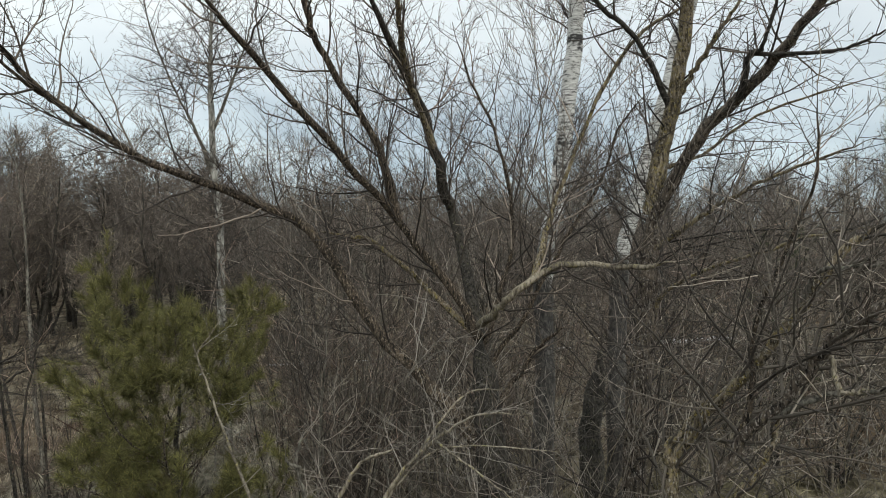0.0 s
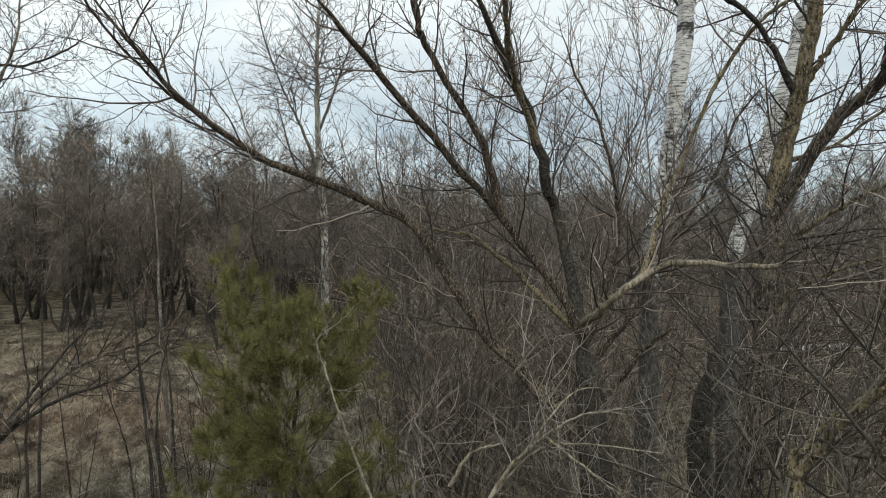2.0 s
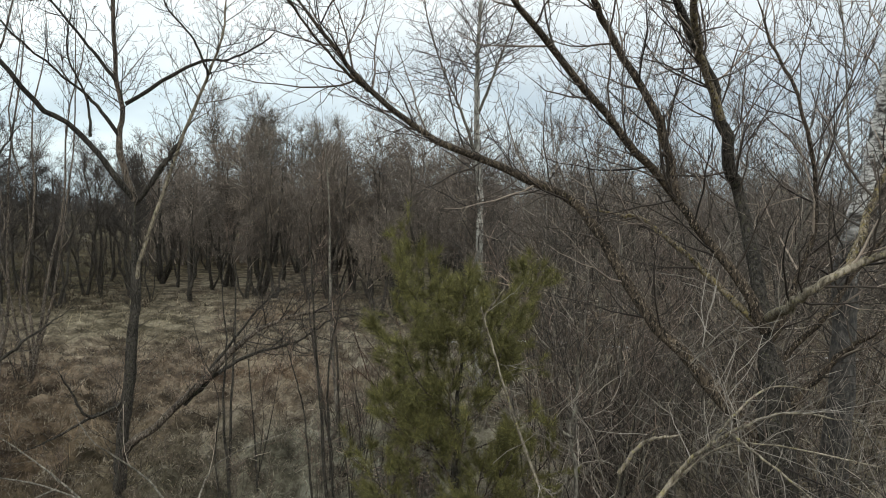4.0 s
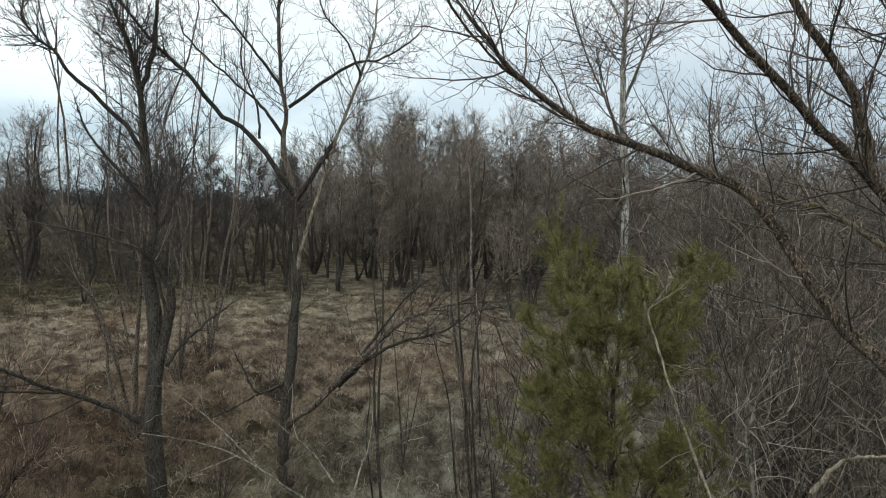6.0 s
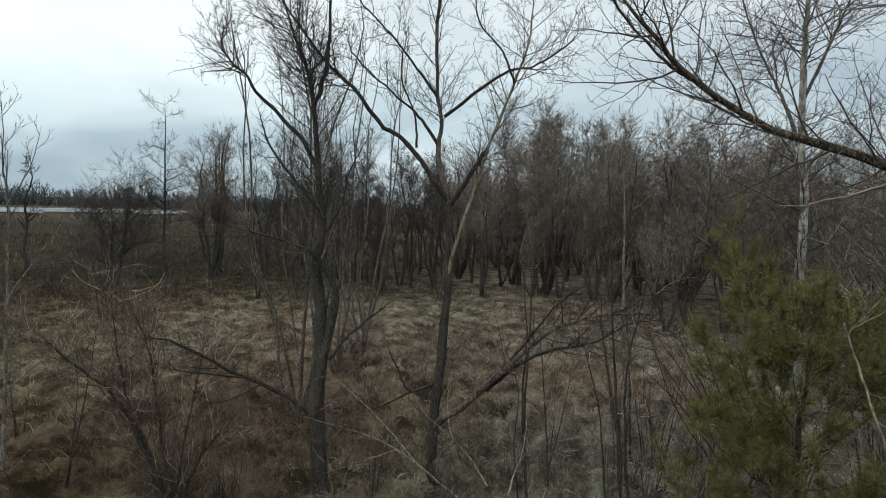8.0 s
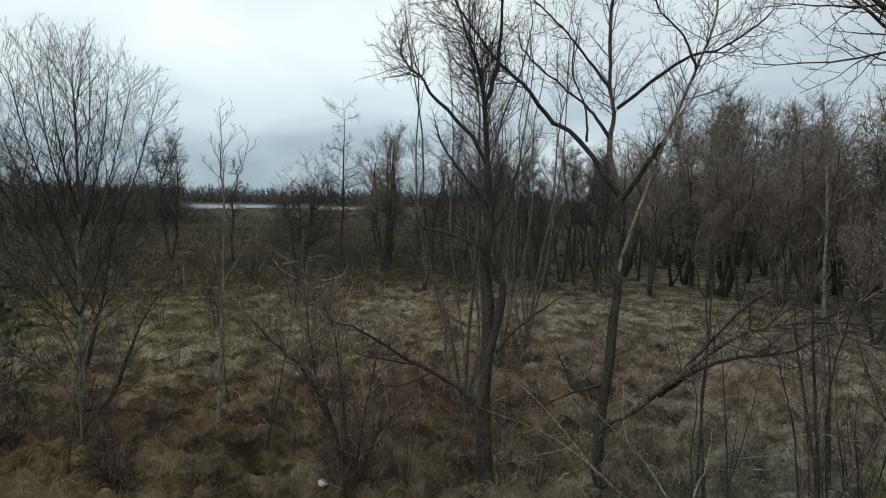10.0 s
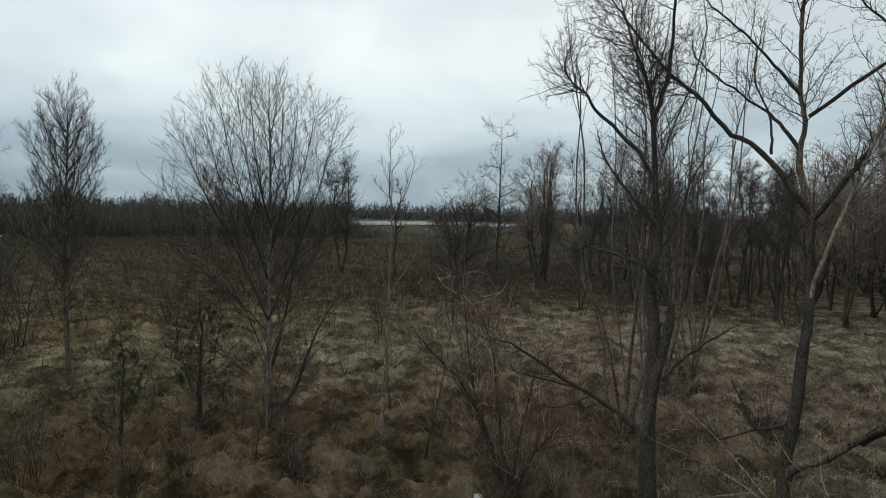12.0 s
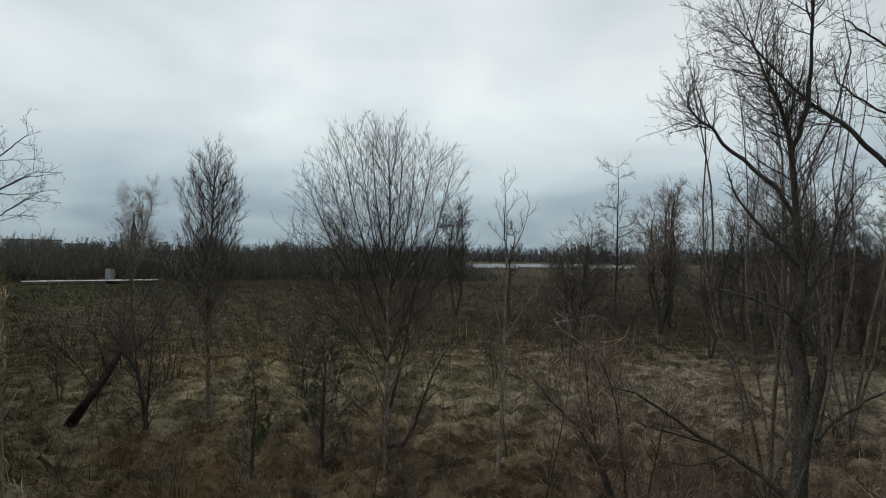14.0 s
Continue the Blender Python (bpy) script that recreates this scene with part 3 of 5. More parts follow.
boughs.append(([(0.40, 6.39, 4.39), (-0.68, 6.76, 5.36), (-1.08, 6.82, 5.49), (-1.46, 6.74, 5.54)], 0.038, 0.013))
boughs.append(([(0.41, 6.32, 4.55), (0.52, 5.83, 4.75), (0.74, 5.63, 4.98), (1.09, 5.59, 5.23), (1.80, 5.40, 5.22), (2.10, 5.29, 5.28)], 0.05, 0.022))
boughs.append(([(0.88, 5.62, 5.09), (1.06, 5.90, 5.62), (1.25, 6.04, 6.14), (1.80, 5.97, 7.34), (2.45, 5.54, 7.84)], 0.035, 0.015))
boughs.append(([(0.41, 6.34, 4.15), (0.62, 6.63, 4.73), (0.80, 6.85, 5.43), (0.77, 6.93, 6.10), (0.56, 6.85, 6.81), (0.29, 6.76, 7.31), (0.09, 6.58, 7.89)], 0.035, 0.012))
boughs.append(([(-3.37, 5.20, 6.62)] + [(-3.58, 4.94, 6.83), (-3.74, 4.47, 7.17), (-3.73, 4.09, 7.43)], 0.02, 0.01))
boughs.append(([(0.54, 6.34, 4.15), (0.98, 6.48, 4.75), (1.39, 6.66, 5.50), (1.76, 6.65, 6.08), (1.99, 6.59, 6.77), (2.30, 6.40, 7.17)], 0.03, 0.01))
boughs.append(([(0.48, 6.16, 3.47), (0.73, 6.17, 3.95), (1.05, 6.11, 4.38), (1.26, 6.00, 4.58)], 0.05, 0.012))
tree("willow_tree", (0.5, 6.45, 0), boughs, "bare spreading willow with many crooked dark limbs", "tree", BARK_LIMB, TWIG_DARK, R1, habit(270, 1600, 4300, 5000, 1.2, 0.5, (28, 65), 0.35, 0.0022, 0.26, (0.15, 1), 0.12),
     (BARK_DARK, None, None, BARK_DARK, BARK_LICHEN, None, BARK_LICHEN, BARK_PALE, BARK_LICHEN))

R2 = np.random.default_rng(12)
boughs = []
boughs.append(([(2.05, 5.6, -0.1)] + [(1.85, 5.60, 3.00), (2.05, 5.90, 4.71), (2.19, 6.04, 6.06)], 0.135, 0.098))
boughs.append(([(2.15, 6.02, 5.74), (2.24, 6.04, 6.38), (2.41, 5.94, 7.45), (2.31, 5.54, 8.47)], 0.105, 0.055))
boughs.append(([(2.11, 5.99, 5.62), (2.41, 5.64, 6.41), (2.74, 5.15, 6.90), (2.96, 4.61, 7.41), (2.98, 4.38, 7.61)], 0.066, 0.036))
boughs.append(([(2.34, 6.03, 6.78), (1.91, 5.80, 7.42), (1.47, 5.61, 7.70), (1.31, 5.43, 7.94)], 0.035, 0.015))
boughs.append(([(2.64, 5.24, 6.75), (2.61, 5.06, 7.06), (2.65, 4.90, 7.11), (2.69, 4.70, 7.58)], 0.035, 0.014))
boughs.append(([(2.61, 5.05, 7.08), (3.05, 4.59, 6.97), (3.24, 4.17, 7.03)], 0.022, 0.008))
boughs.append(([(2.38, 5.98, 6.95), (2.84, 5.47, 7.87)], 0.035, 0.015))
boughs.append(([(2.15, 5.92, 5.40), (2.73, 5.21, 5.96), (3.25, 4.37, 6.27)], 0.03, 0.008))
boughs.append(([(2.24, 6.06, 6.21), (2.71, 6.06, 6.39), (3.23, 5.96, 6.77), (4.26, 5.46, 7.09)], 0.025, 0.008))
boughs.append(([(2.09, 5.89, 4.71), (2.27, 5.65, 5.07), (2.91, 4.90, 5.47), (3.30, 4.53, 5.60)], 0.03, 0.008))
tree("willow_tree", (2.1, 5.3, 0), boughs, "bare willow with yellow lichen crusted bark", "tree", BARK_LICHEN, TWIG_DARK, R2, habit(140, 760, 2100, 2600, 2.4, 0.55, (30, 70), 0.15, 0.0022, 0.16, (0.2, 1), 0.09, 0.012),
     (BARK_WILLOW, BARK_LICHEN, BARK_WILLOW, BARK_DARK, BARK_DARK, BARK_DARK))

R3 = np.random.default_rng(13)
boughs = []
boughs.append(([(1.73, 4.34, 3.22), (1.82, 4.47, 3.86), (2.33, 4.13, 4.75), (2.70, 3.97, 5.40), (2.87, 3.84, 5.59)], 0.06, 0.022))
boughs.append(([(1.81, 4.13, 3.34), (2.01, 4.08, 3.96), (2.37, 3.83, 4.58), (2.49, 3.69, 4.87), (2.77, 3.28, 5.33)], 0.048, 0.03))
boughs.append(([(1.81, 4.45, 3.78), (1.74, 4.50, 3.85), (2.04, 4.41, 4.31)], 0.045, 0.03))
boughs.append(([(2.05, 4.07, 4.01), (2.19, 4.12, 4.39), (2.26, 4.20, 4.94), (2.55, 4.05, 5.86), (2.50, 3.95, 6.57)], 0.03, 0.008))
boughs.append(([(2.19, 3.97, 4.26), (2.47, 3.75, 4.49), (2.65, 3.52, 4.59), (2.79, 3.33, 4.81)], 0.025, 0.01))
boughs.append(([(2.51, 3.80, 4.85), (2.43, 3.55, 4.58), (2.49, 3.39, 4.63)], 0.02, 0.012))
boughs.append(([(1.91, 4.19, 3.55), (2.01, 3.98, 3.73), (2.19, 3.90, 4.07), (2.29, 3.94, 4.36)], 0.04, 0.015))
boughs.append(([(2.50, 4.07, 5.00), (2.54, 3.95, 5.28), (2.77, 3.67, 5.34), (2.87, 3.47, 5.45)], 0.02, 0.01))
tree("willow_bush", (2.3, 4.6, 0), boughs, "low spreading willow bush with mossy lichen covered stems", "tree", BARK_LIMB, TWIG_GREY, R3, habit(75, 380, 1000, 1200, 1.6, 0.6, (30, 70), 0.2, 0.0022, 0.16, (0.1, 1), 0.09, 0.014),
     (BARK_LICHEN, BARK_WILLOW, BARK_LICHEN, None, BARK_GREY, BARK_PALE, BARK_LICHEN, BARK_GREY))

boughs = []
boughs.append(([(-0.48, 3.51, 3.65), (-0.28, 3.59, 4.00), (-0.02, 3.59, 4.26), (0.24, 3.58, 4.41), (0.54, 3.50, 4.43)], 0.017, 0.005))
boughs.append(([(-0.42, 3.57, 3.75), (-0.22, 3.60, 4.02), (0.06, 3.57, 4.21), (0.79, 3.29, 4.28)], 0.009, 0.004))
boughs.append(([(-0.65, 3.69, 3.84), (-0.51, 3.70, 4.06), (-0.29, 3.65, 4.17)], 0.014, 0.008))
boughs.append(([(-0.23, 3.61, 4.04), (0.14, 3.95, 4.42), (0.46, 4.04, 4.44)], 0.01, 0.004))
boughs.append(([(-0.04, 3.59, 4.24), (0.47, 3.23, 3.99)], 0.01, 0.004))
tree("fallen_branch", (-0.55, 3.3, 0), boughs, "pale dead branch with a spray of bleached twigs", "branch", BARK_PALE, TWIG_PALE, R3, levels(24, 0.8, 60, 0.45, 80, 0.28, -0.1, 0.0011, rmax=0.0034, wob=0.06))
boughs = []
boughs.append(([(2.95, 7.7, -0.1)] + [(1.89, 7.22, 2.39), (2.02, 7.47, 4.07)], 0.17, 0.13))
boughs.append(([(1.97, 7.39, 3.24), (2.21, 7.22, 3.71)], 0.03, 0.01))
tree("broken_trunk", (2.9, 7.6, 0), boughs, "dark broken off trunk among the willows", "tree", BARK_DARK, TWIG_DARK, R3, levels(5, 0.6, 12, 0.4, 14, 0.25, 0.3, 0.003))
boughs = []
boughs.append(([(-1.75, 4.09, 4.74), (-1.45, 4.01, 4.01), (-1.14, 3.85, 3.46)], 0.007, 0.011))
boughs.append(([(-1.73, 4.08, 4.65), (-1.58, 4.18, 4.91)], 0.009, 0.003))
tree("dead_stick", (-1.3, 3.9, 0), boughs, "thin pale dead stick standing before a pine", "branch", BARK_PALE, TWIG_PALE, R3, levels(8, 0.4, 20, 0.25, 20, 0.15, 0.3, 0.0018))
boughs = []
boughs.append(([(-4.48, 3.41, 2.63), (-5.12, 2.95, 3.09), (-5.61, 2.32, 3.35)], 0.012, 0.004))
boughs.append(([(-4.81, 3.19, 2.85), (-5.34, 2.97, 3.30), (-5.76, 2.70, 3.65)], 0.01, 0.004))
boughs.append(([(-5.04, 3.03, 3.04), (-5.19, 2.28, 2.94)], 0.008, 0.003))
boughs.append(([(-4.32, 3.55, 2.81), (-4.63, 3.53, 3.04), (-5.05, 3.37, 3.32), (-5.31, 3.35, 3.58)], 0.01, 0.004))
boughs.append(([(-4.08, 3.53, 2.69), (-4.21, 3.96, 3.06), (-3.72, 4.46, 3.32)], 0.01, 0.004))
tree("bleached_branch", (-5.2, 3.5, 0), boughs, "bleached bare branches reaching up from the dike", "branch", BARK_GREY, TWIG_GREY, R3, levels(26, 0.7, 60, 0.4, 70, 0.25, 0.1, 0.0013, rmax=0.004))

boughs = []
boughs.append(([(-1.0, 4.36, 2.6), (-1.02, 4.36, 3.48), (-1.09, 4.35, 3.81), (-1.02, 4.36, 4.08)], 0.02, 0.009))
boughs.append(([(-1.06, 4.35, 3.77), (-1.13, 4.29, 3.82), (-1.14, 4.24, 3.89)], 0.014, 0.007))
tree("dead_stub", (-1.0, 4.36, 0), boughs, "grey forked dead stub with a broken tip", "branch", BARK_GREY, TWIG_PALE, R3, levels(4, 0.3, 8, 0.2, 8, 0.12, 0.2, 0.0016))

# ---- birches ----
R4 = np.random.default_rng(14)
boughs = []
boughs.append(([(1.59, 9.28, 4.25), (1.63, 9.26, 5.33), (1.78, 9.21, 6.13), (1.97, 9.08, 8.29), (2.01, 8.99, 9.12), (1.97, 8.62, 10.59)], 0.15, 0.11))
boughs.append(([(1.48, 9.2, -0.1)] + [(1.59, 9.09, 2.50), (1.60, 9.29, 4.52), (1.63, 9.26, 5.33)], 0.2, 0.12))
tree("birch_tree", (1.5, 9.25, 0), boughs, "birch with white peeling bark and black scars", "tree", BARK_BIRCH, TWIG_DARK, R4, levels(30, 2.0, 180, 1.0, 700, 0.5, -0.1, span=(0.45, 1), rmax=0.016))
boughs = []
boughs.append(([(2.93, 9.79, 4.19), (2.99, 9.75, 5.32), (3.68, 9.40, 8.40), (4.01, 8.90, 10.35)], 0.14, 0.10))
boughs.append(([(3.1, 9.8, -0.1)] + [(2.84, 9.50, 2.37), (2.94, 9.80, 4.47), (2.99, 9.75, 5.32)], 0.2, 0.12))
tree("birch_tree", (3.15, 9.7, 0), boughs, "leaning birch with white bark among willows", "tree", BARK_BIRCH, TWIG_DARK, R4, levels(30, 2.0, 180, 1.0, 700, 0.5, -0.1, span=(0.45, 1), rmax=0.016))
boughs = []
boughs.append(([(-5.6, 15.3, -0.1)] + [(-5.74, 15.28, 2.49), (-5.75, 15.14, 5.45), (-5.93, 15.09, 7.63)], 0.125, 0.085))
boughs.append(([(-5.87, 15.10, 6.76), (-5.94, 15.01, 8.91), (-5.88, 14.89, 10.59), (-5.67, 14.60, 13.53)], 0.098, 0.03))
boughs.append(([(-5.89, 15.13, 6.91), (-6.17, 14.77, 8.01), (-6.56, 14.38, 9.04), (-6.91, 13.97, 10.26), (-7.09, 13.57, 11.66)], 0.05, 0.012))
boughs.append(([(-5.94, 15.07, 8.06), (-5.41, 15.00, 9.34), (-4.97, 14.99, 10.62), (-4.62, 14.80, 11.97)], 0.045, 0.012))
tree("birch_tree", (-5.6, 15.2, 0), boughs, "slender pale birch with drooping fine twigs", "tree", BARK_GREY, TWIG_DARK, R4, habit(170, 1000, 2700, 3000, 2.4, 0.5, (40, 75), 0.12, 0.003, 0.14, (0.3, 1), 0.08, 0.016), (BARK_YOUNG, BARK_YOUNG, BARK_GREY, BARK_GREY))

# ---- willows on the meadow ----
R5 = np.random.default_rng(15)
R5S = np.random.default_rng(35)
boughs = []
boughs.append(([(-9.9, 4.9, -0.1)] + [(-10.00, 4.85, 0.57), (-10.06, 4.82, 1.47), (-10.14, 4.92, 3.44), (-10.20, 4.82, 4.23), (-10.19, 4.94, 4.82), (-10.22, 4.91, 5.60), (-10.16, 4.70, 7.20), (-10.21, 4.63, 7.66), (-10.32, 4.27, 8.68), (-10.30, 3.75, 10.13)], 0.17, 0.012))
boughs.append(([(-10.01, 4.72, 1.51), (-9.95, 5.06, 3.45), (-9.91, 5.06, 3.85), (-10.00, 4.97, 4.14), (-10.06, 4.70, 4.49), (-10.25, 4.36, 4.68), (-11.04, 2.51, 5.23)], 0.1, 0.015))
boughs.append(([(-10.22, 4.90, 5.79), (-10.29, 4.67, 6.40), (-10.40, 4.34, 6.79), (-10.45, 3.79, 7.25), (-10.47, 3.59, 7.57), (-10.43, 3.30, 7.71), (-10.41, 3.18, 7.97), (-10.28, 3.25, 8.34)], 0.045, 0.012))
boughs.append(([(-10.18, 4.73, 7.02), (-9.96, 4.85, 7.76), (-9.89, 4.86, 8.39), (-9.67, 4.76, 9.13), (-9.52, 4.80, 9.72), (-9.34, 4.65, 10.21)], 0.045, 0.015))
boughs.append(([(-9.89, 4.97, 2.57), (-9.72, 5.30, 3.05), (-9.17, 6.01, 3.79)], 0.042, 0.012))
boughs.append(([(-10.11, 4.63, 1.66), (-10.24, 4.16, 2.04), (-10.39, 3.52, 2.39), (-10.43, 2.46, 3.10), (-10.46, 1.93, 3.22)], 0.058, 0.013))
boughs.append(([(-10.18, 4.94, 4.72), (-10.12, 5.30, 5.42), (-10.12, 5.47, 6.03), (-9.99, 5.77, 6.65)], 0.03, 0.01))
boughs.append(([(-10.21, 4.93, 5.21), (-10.92, 4.29, 6.35), (-11.03, 4.06, 7.09)], 0.035, 0.01))
boughs.append(([(-10.34, 3.52, 2.37), (-10.27, 2.69, 2.61), (-10.18, 2.25, 2.76)], 0.022, 0.007))
boughs.append(([(-10.31, 3.86, 2.2), (-10.21, 3.2, 2.05), (-10.17, 2.66, 2.16)], 0.02, 0.007))
tree("willow_tree", (-9.9, 4.9, 0), boughs, "forked willow with dark wet bark on the meadow", "tree", BARK_WILLOW, TWIG_BACKLIT, R5, habit(170, 1150, 3200, 3800, 1.15, 0.42, (30, 65), 0.3, 0.0028, 0.16, (0.5, 1), 0.09),
     (BARK_DARK,) * 10, (1, 4, 5, 7, 8, 9))
boughs = []
boughs.append(([(-9.35, 7.6, -0.1)] + [(-9.12, 6.83, 0.17), (-9.24, 6.94, 1.33), (-9.30, 7.19, 3.28), (-9.36, 7.26, 5.53)], 0.132, 0.078))
boughs.append(([(-9.36, 7.26, 5.48), (-9.49, 7.03, 6.39), (-9.40, 7.04, 6.97), (-9.38, 6.90, 7.58), (-9.15, 6.67, 8.88), (-8.84, 6.62, 9.63)], 0.06, 0.025))
boughs.append(([(-9.38, 7.23, 5.53), (-9.69, 6.41, 6.60), (-9.85, 5.92, 6.91), (-9.94, 5.41, 7.49), (-10.02, 4.93, 7.83), (-10.04, 4.19, 8.60), (-9.97, 3.85, 8.91), (-9.91, 3.51, 9.11)], 0.055, 0.011))
boughs.append(([(-9.46, 7.05, 6.55), (-9.65, 6.69, 7.11), (-9.95, 6.34, 7.50), (-10.34, 5.64, 8.18), (-10.31, 5.46, 8.63)], 0.036, 0.01))
boughs.append(([(-9.39, 6.91, 7.48), (-9.62, 6.10, 8.40), (-9.82, 5.12, 9.19)], 0.032, 0.011))
boughs.append(([(-9.31, 7.18, 3.50), (-9.30, 7.22, 3.94), (-9.14, 7.24, 4.60), (-8.70, 7.61, 6.52), (-8.17, 7.74, 7.70), (-7.78, 7.68, 8.54), (-7.56, 7.48, 9.41)], 0.05, 0.015))
boughs.append(([(-9.36, 7.27, 5.43), (-8.89, 7.46, 6.14), (-8.70, 7.61, 6.55)], 0.05, 0.04))
boughs.append(([(-9.35, 7.06, 7.13), (-8.41, 7.61, 7.86), (-7.93, 8.01, 8.03), (-7.42, 8.21, 8.31), (-7.14, 8.34, 8.59)], 0.035, 0.01))
boughs.append(([(-9.21, 6.91, 0.95), (-9.02, 6.93, 1.30), (-8.38, 7.03, 1.79), (-7.14, 7.46, 3.14), (-6.42, 7.64, 3.62), (-5.50, 7.94, 3.82), (-4.74, 8.04, 3.91)], 0.09, 0.012))
boughs.append(([(-8.06, 7.18, 2.07), (-7.51, 7.40, 2.66), (-6.89, 7.54, 3.02), (-6.22, 7.75, 3.26), (-5.74, 7.94, 3.61), (-5.15, 8.11, 3.79)], 0.04, 0.01))
boughs.append(([(-9.26, 7.02, 2.0), (-9.38, 6.44, 1.86), (-9.46, 6.15, 2.38), (-9.48, 5.94, 2.8)], 0.034, 0.01))
boughs.append(([(-7.75, 7.25, 2.51), (-7.12, 7.88, 3.70), (-6.71, 8.15, 4.13)], 0.03, 0.01))
boughs.append(([(-9.65, 6.64, 6.52), (-9.62, 6.55, 7.14), (-9.67, 6.26, 7.81), (-9.44, 6.21, 8.66)], 0.025, 0.01))
boughs.append(([(-8.17, 7.74, 7.70), (-8.27, 7.46, 8.27), (-8.46, 7.07, 8.71), (-8.38, 6.85, 9.31)], 0.025, 0.01))
boughs.append(([(-9.37, 6.6, 1.88), (-9.62, 5.93, 1.6), (-9.8, 5.46, 1.45)], 0.025, 0.008))
tree("willow_tree", (-9.3, 7.5, 0), boughs, "crooked willow forking into black and pale limbs", "tree", BARK_DARK, TWIG_BACKLIT, R5, habit(215, 1250, 3200, 3500, 1.15, 0.42, (30, 65), 0.3, 0.0027, 0.16, (0.38, 1), 0.09),
     (BARK_DARK, BARK_WILLOW, None, None, None, BARK_PALE, None, None, BARK_WILLOW), (0, 10, 14))
boughs = []
boughs.append(([(-11.3, 2.6, -0.1)] + [(-11.05, 2.65, -0.18), (-11.35, 2.02, 1.67), (-11.75, 1.73, 4.03)], 0.085, 0.014))
boughs.append(([(-11.05, 2.62, -0.18), (-11.31, 2.24, 1.11), (-11.54, 1.77, 2.08), (-11.72, 1.14, 2.73), (-11.88, 0.72, 3.26)], 0.06, 0.012))
boughs.append(([(-11.03, 2.70, -0.18), (-11.10, 2.93, 0.56), (-11.09, 3.32, 1.10), (-10.96, 3.67, 1.40)], 0.05, 0.012))
boughs.append(([(-11.04, 2.53, 0.18), (-11.71, 2.43, 2.45), (-11.98, 2.18, 3.43)], 0.035, 0.01))
boughs.append(([(-10.92, 2.61, 0.00), (-10.97, 2.77, 1.19), (-11.10, 3.21, 3.11)], 0.03, 0.008))
tree("willow_shrub", (-11.3, 2.6, 0), boughs, "low dark willow shrub rising from dead grass", "shrub", BARK_DARK, TWIG_RED, R5, levels(170, 1.3, 1000, 0.7, 2400, 0.36, 0.45, 0.0032))

boughs = []
boughs.append(([(-8.6, 11.5, -0.1)] + [(-7.57, 11.05, 0.42), (-7.89, 11.30, 2.44), (-8.08, 11.39, 4.41), (-8.14, 11.38, 5.74), (-8.20, 11.10, 7.80)], 0.065, 0.012))
boughs.append(([(-7.53, 10.86, -0.04), (-8.29, 11.06, 2.54), (-8.47, 11.13, 3.46), (-8.85, 10.99, 4.65)], 0.036, 0.006))
boughs.append(([(-7.38, 10.97, -0.03), (-7.87, 11.38, 2.70), (-8.27, 11.36, 4.13)], 0.034, 0.006))
boughs.append(([(-7.59, 8.53, -0.27), (-7.94, 8.81, 0.70), (-8.37, 9.04, 2.46), (-8.60, 9.08, 3.39)], 0.026, 0.005))
boughs.append(([(-8.32, 8.50, -0.27), (-8.84, 9.19, 3.59), (-8.93, 9.23, 4.44)], 0.034, 0.006))
tree("sapling_clump", (-8.6, 11.5, 0), boughs, "thin upright saplings with whip like stems", "shrub", BARK_DARK, TWIG_RED, R5, levels(34, 1.2, 120, 0.6, 260, 0.35, 0.5, 0.003, angle=(20, 50)), (BARK_GREY,))
boughs = []
boughs.append(([(-5.35, 7.6, -0.1), (-5.54, 7.48, 2.49), (-5.65, 7.4, 4.02), (-5.7, 7.37, 4.82), (-5.75, 7.34, 5.44)], 0.03, 0.006))
boughs.append(([(-5.25, 7.66, -0.1), (-5.44, 7.54, 2.68), (-5.31, 7.62, 3.95), (-5.22, 7.68, 4.58)], 0.024, 0.006))
boughs.append(([(-6.51, 6.75, -0.1), (-6.66, 6.61, 2.25), (-6.64, 6.63, 3.35), (-6.69, 6.58, 4.25), (-6.63, 6.64, 5.14)], 0.026, 0.006))
boughs.append(([(-5.53, 7.48, -0.1), (-5.72, 7.36, 2.11), (-5.87, 7.25, 2.92), (-6.02, 7.14, 3.55)], 0.022, 0.006))
boughs.append(([(-6.58, 6.68, -0.1), (-6.74, 6.54, 1.6), (-6.71, 6.56, 2.52), (-6.91, 6.38, 3.34)], 0.018, 0.006))
tree("sapling_clump", (-5.46, 7.53, 0), boughs, "thin dark upright stems before the pale meadow", "shrub", BARK_DARK, TWIG_RED, R5S, levels(40, 0.7, 120, 0.4, 200, 0.25, 0.4, 0.0026, angle=(20, 50)))
boughs = []
boughs.append(([(-4.83, 10.12, 1.08), (-5.32, 10.00, 1.96), (-6.37, 9.69, 3.32)], 0.03, 0.006))
boughs.append(([(-4.78, 10.14, 1.08), (-6.17, 9.97, 3.59)], 0.03, 0.006))
boughs.append(([(-4.74, 10.16, 1.09), (-5.86, 10.18, 3.83)], 0.028, 0.006))
boughs.append(([(-4.69, 10.18, 1.10), (-5.38, 10.46, 3.42)], 0.026, 0.006))
boughs.append(([(-4.86, 10.21, 0.93), (-5.57, 9.77, 2.07), (-6.2, 9.31, 3.12)], 0.022, 0.005))
boughs.append(([(-5.0, 10.15, 0.91), (-5.66, 9.72, 1.95), (-6.41, 9.17, 2.78)], 0.022, 0.005))
boughs.append(([(-4.82, 10.23, 0.99), (-5.33, 9.89, 2.09), (-5.89, 9.49, 3.46)], 0.022, 0.005))
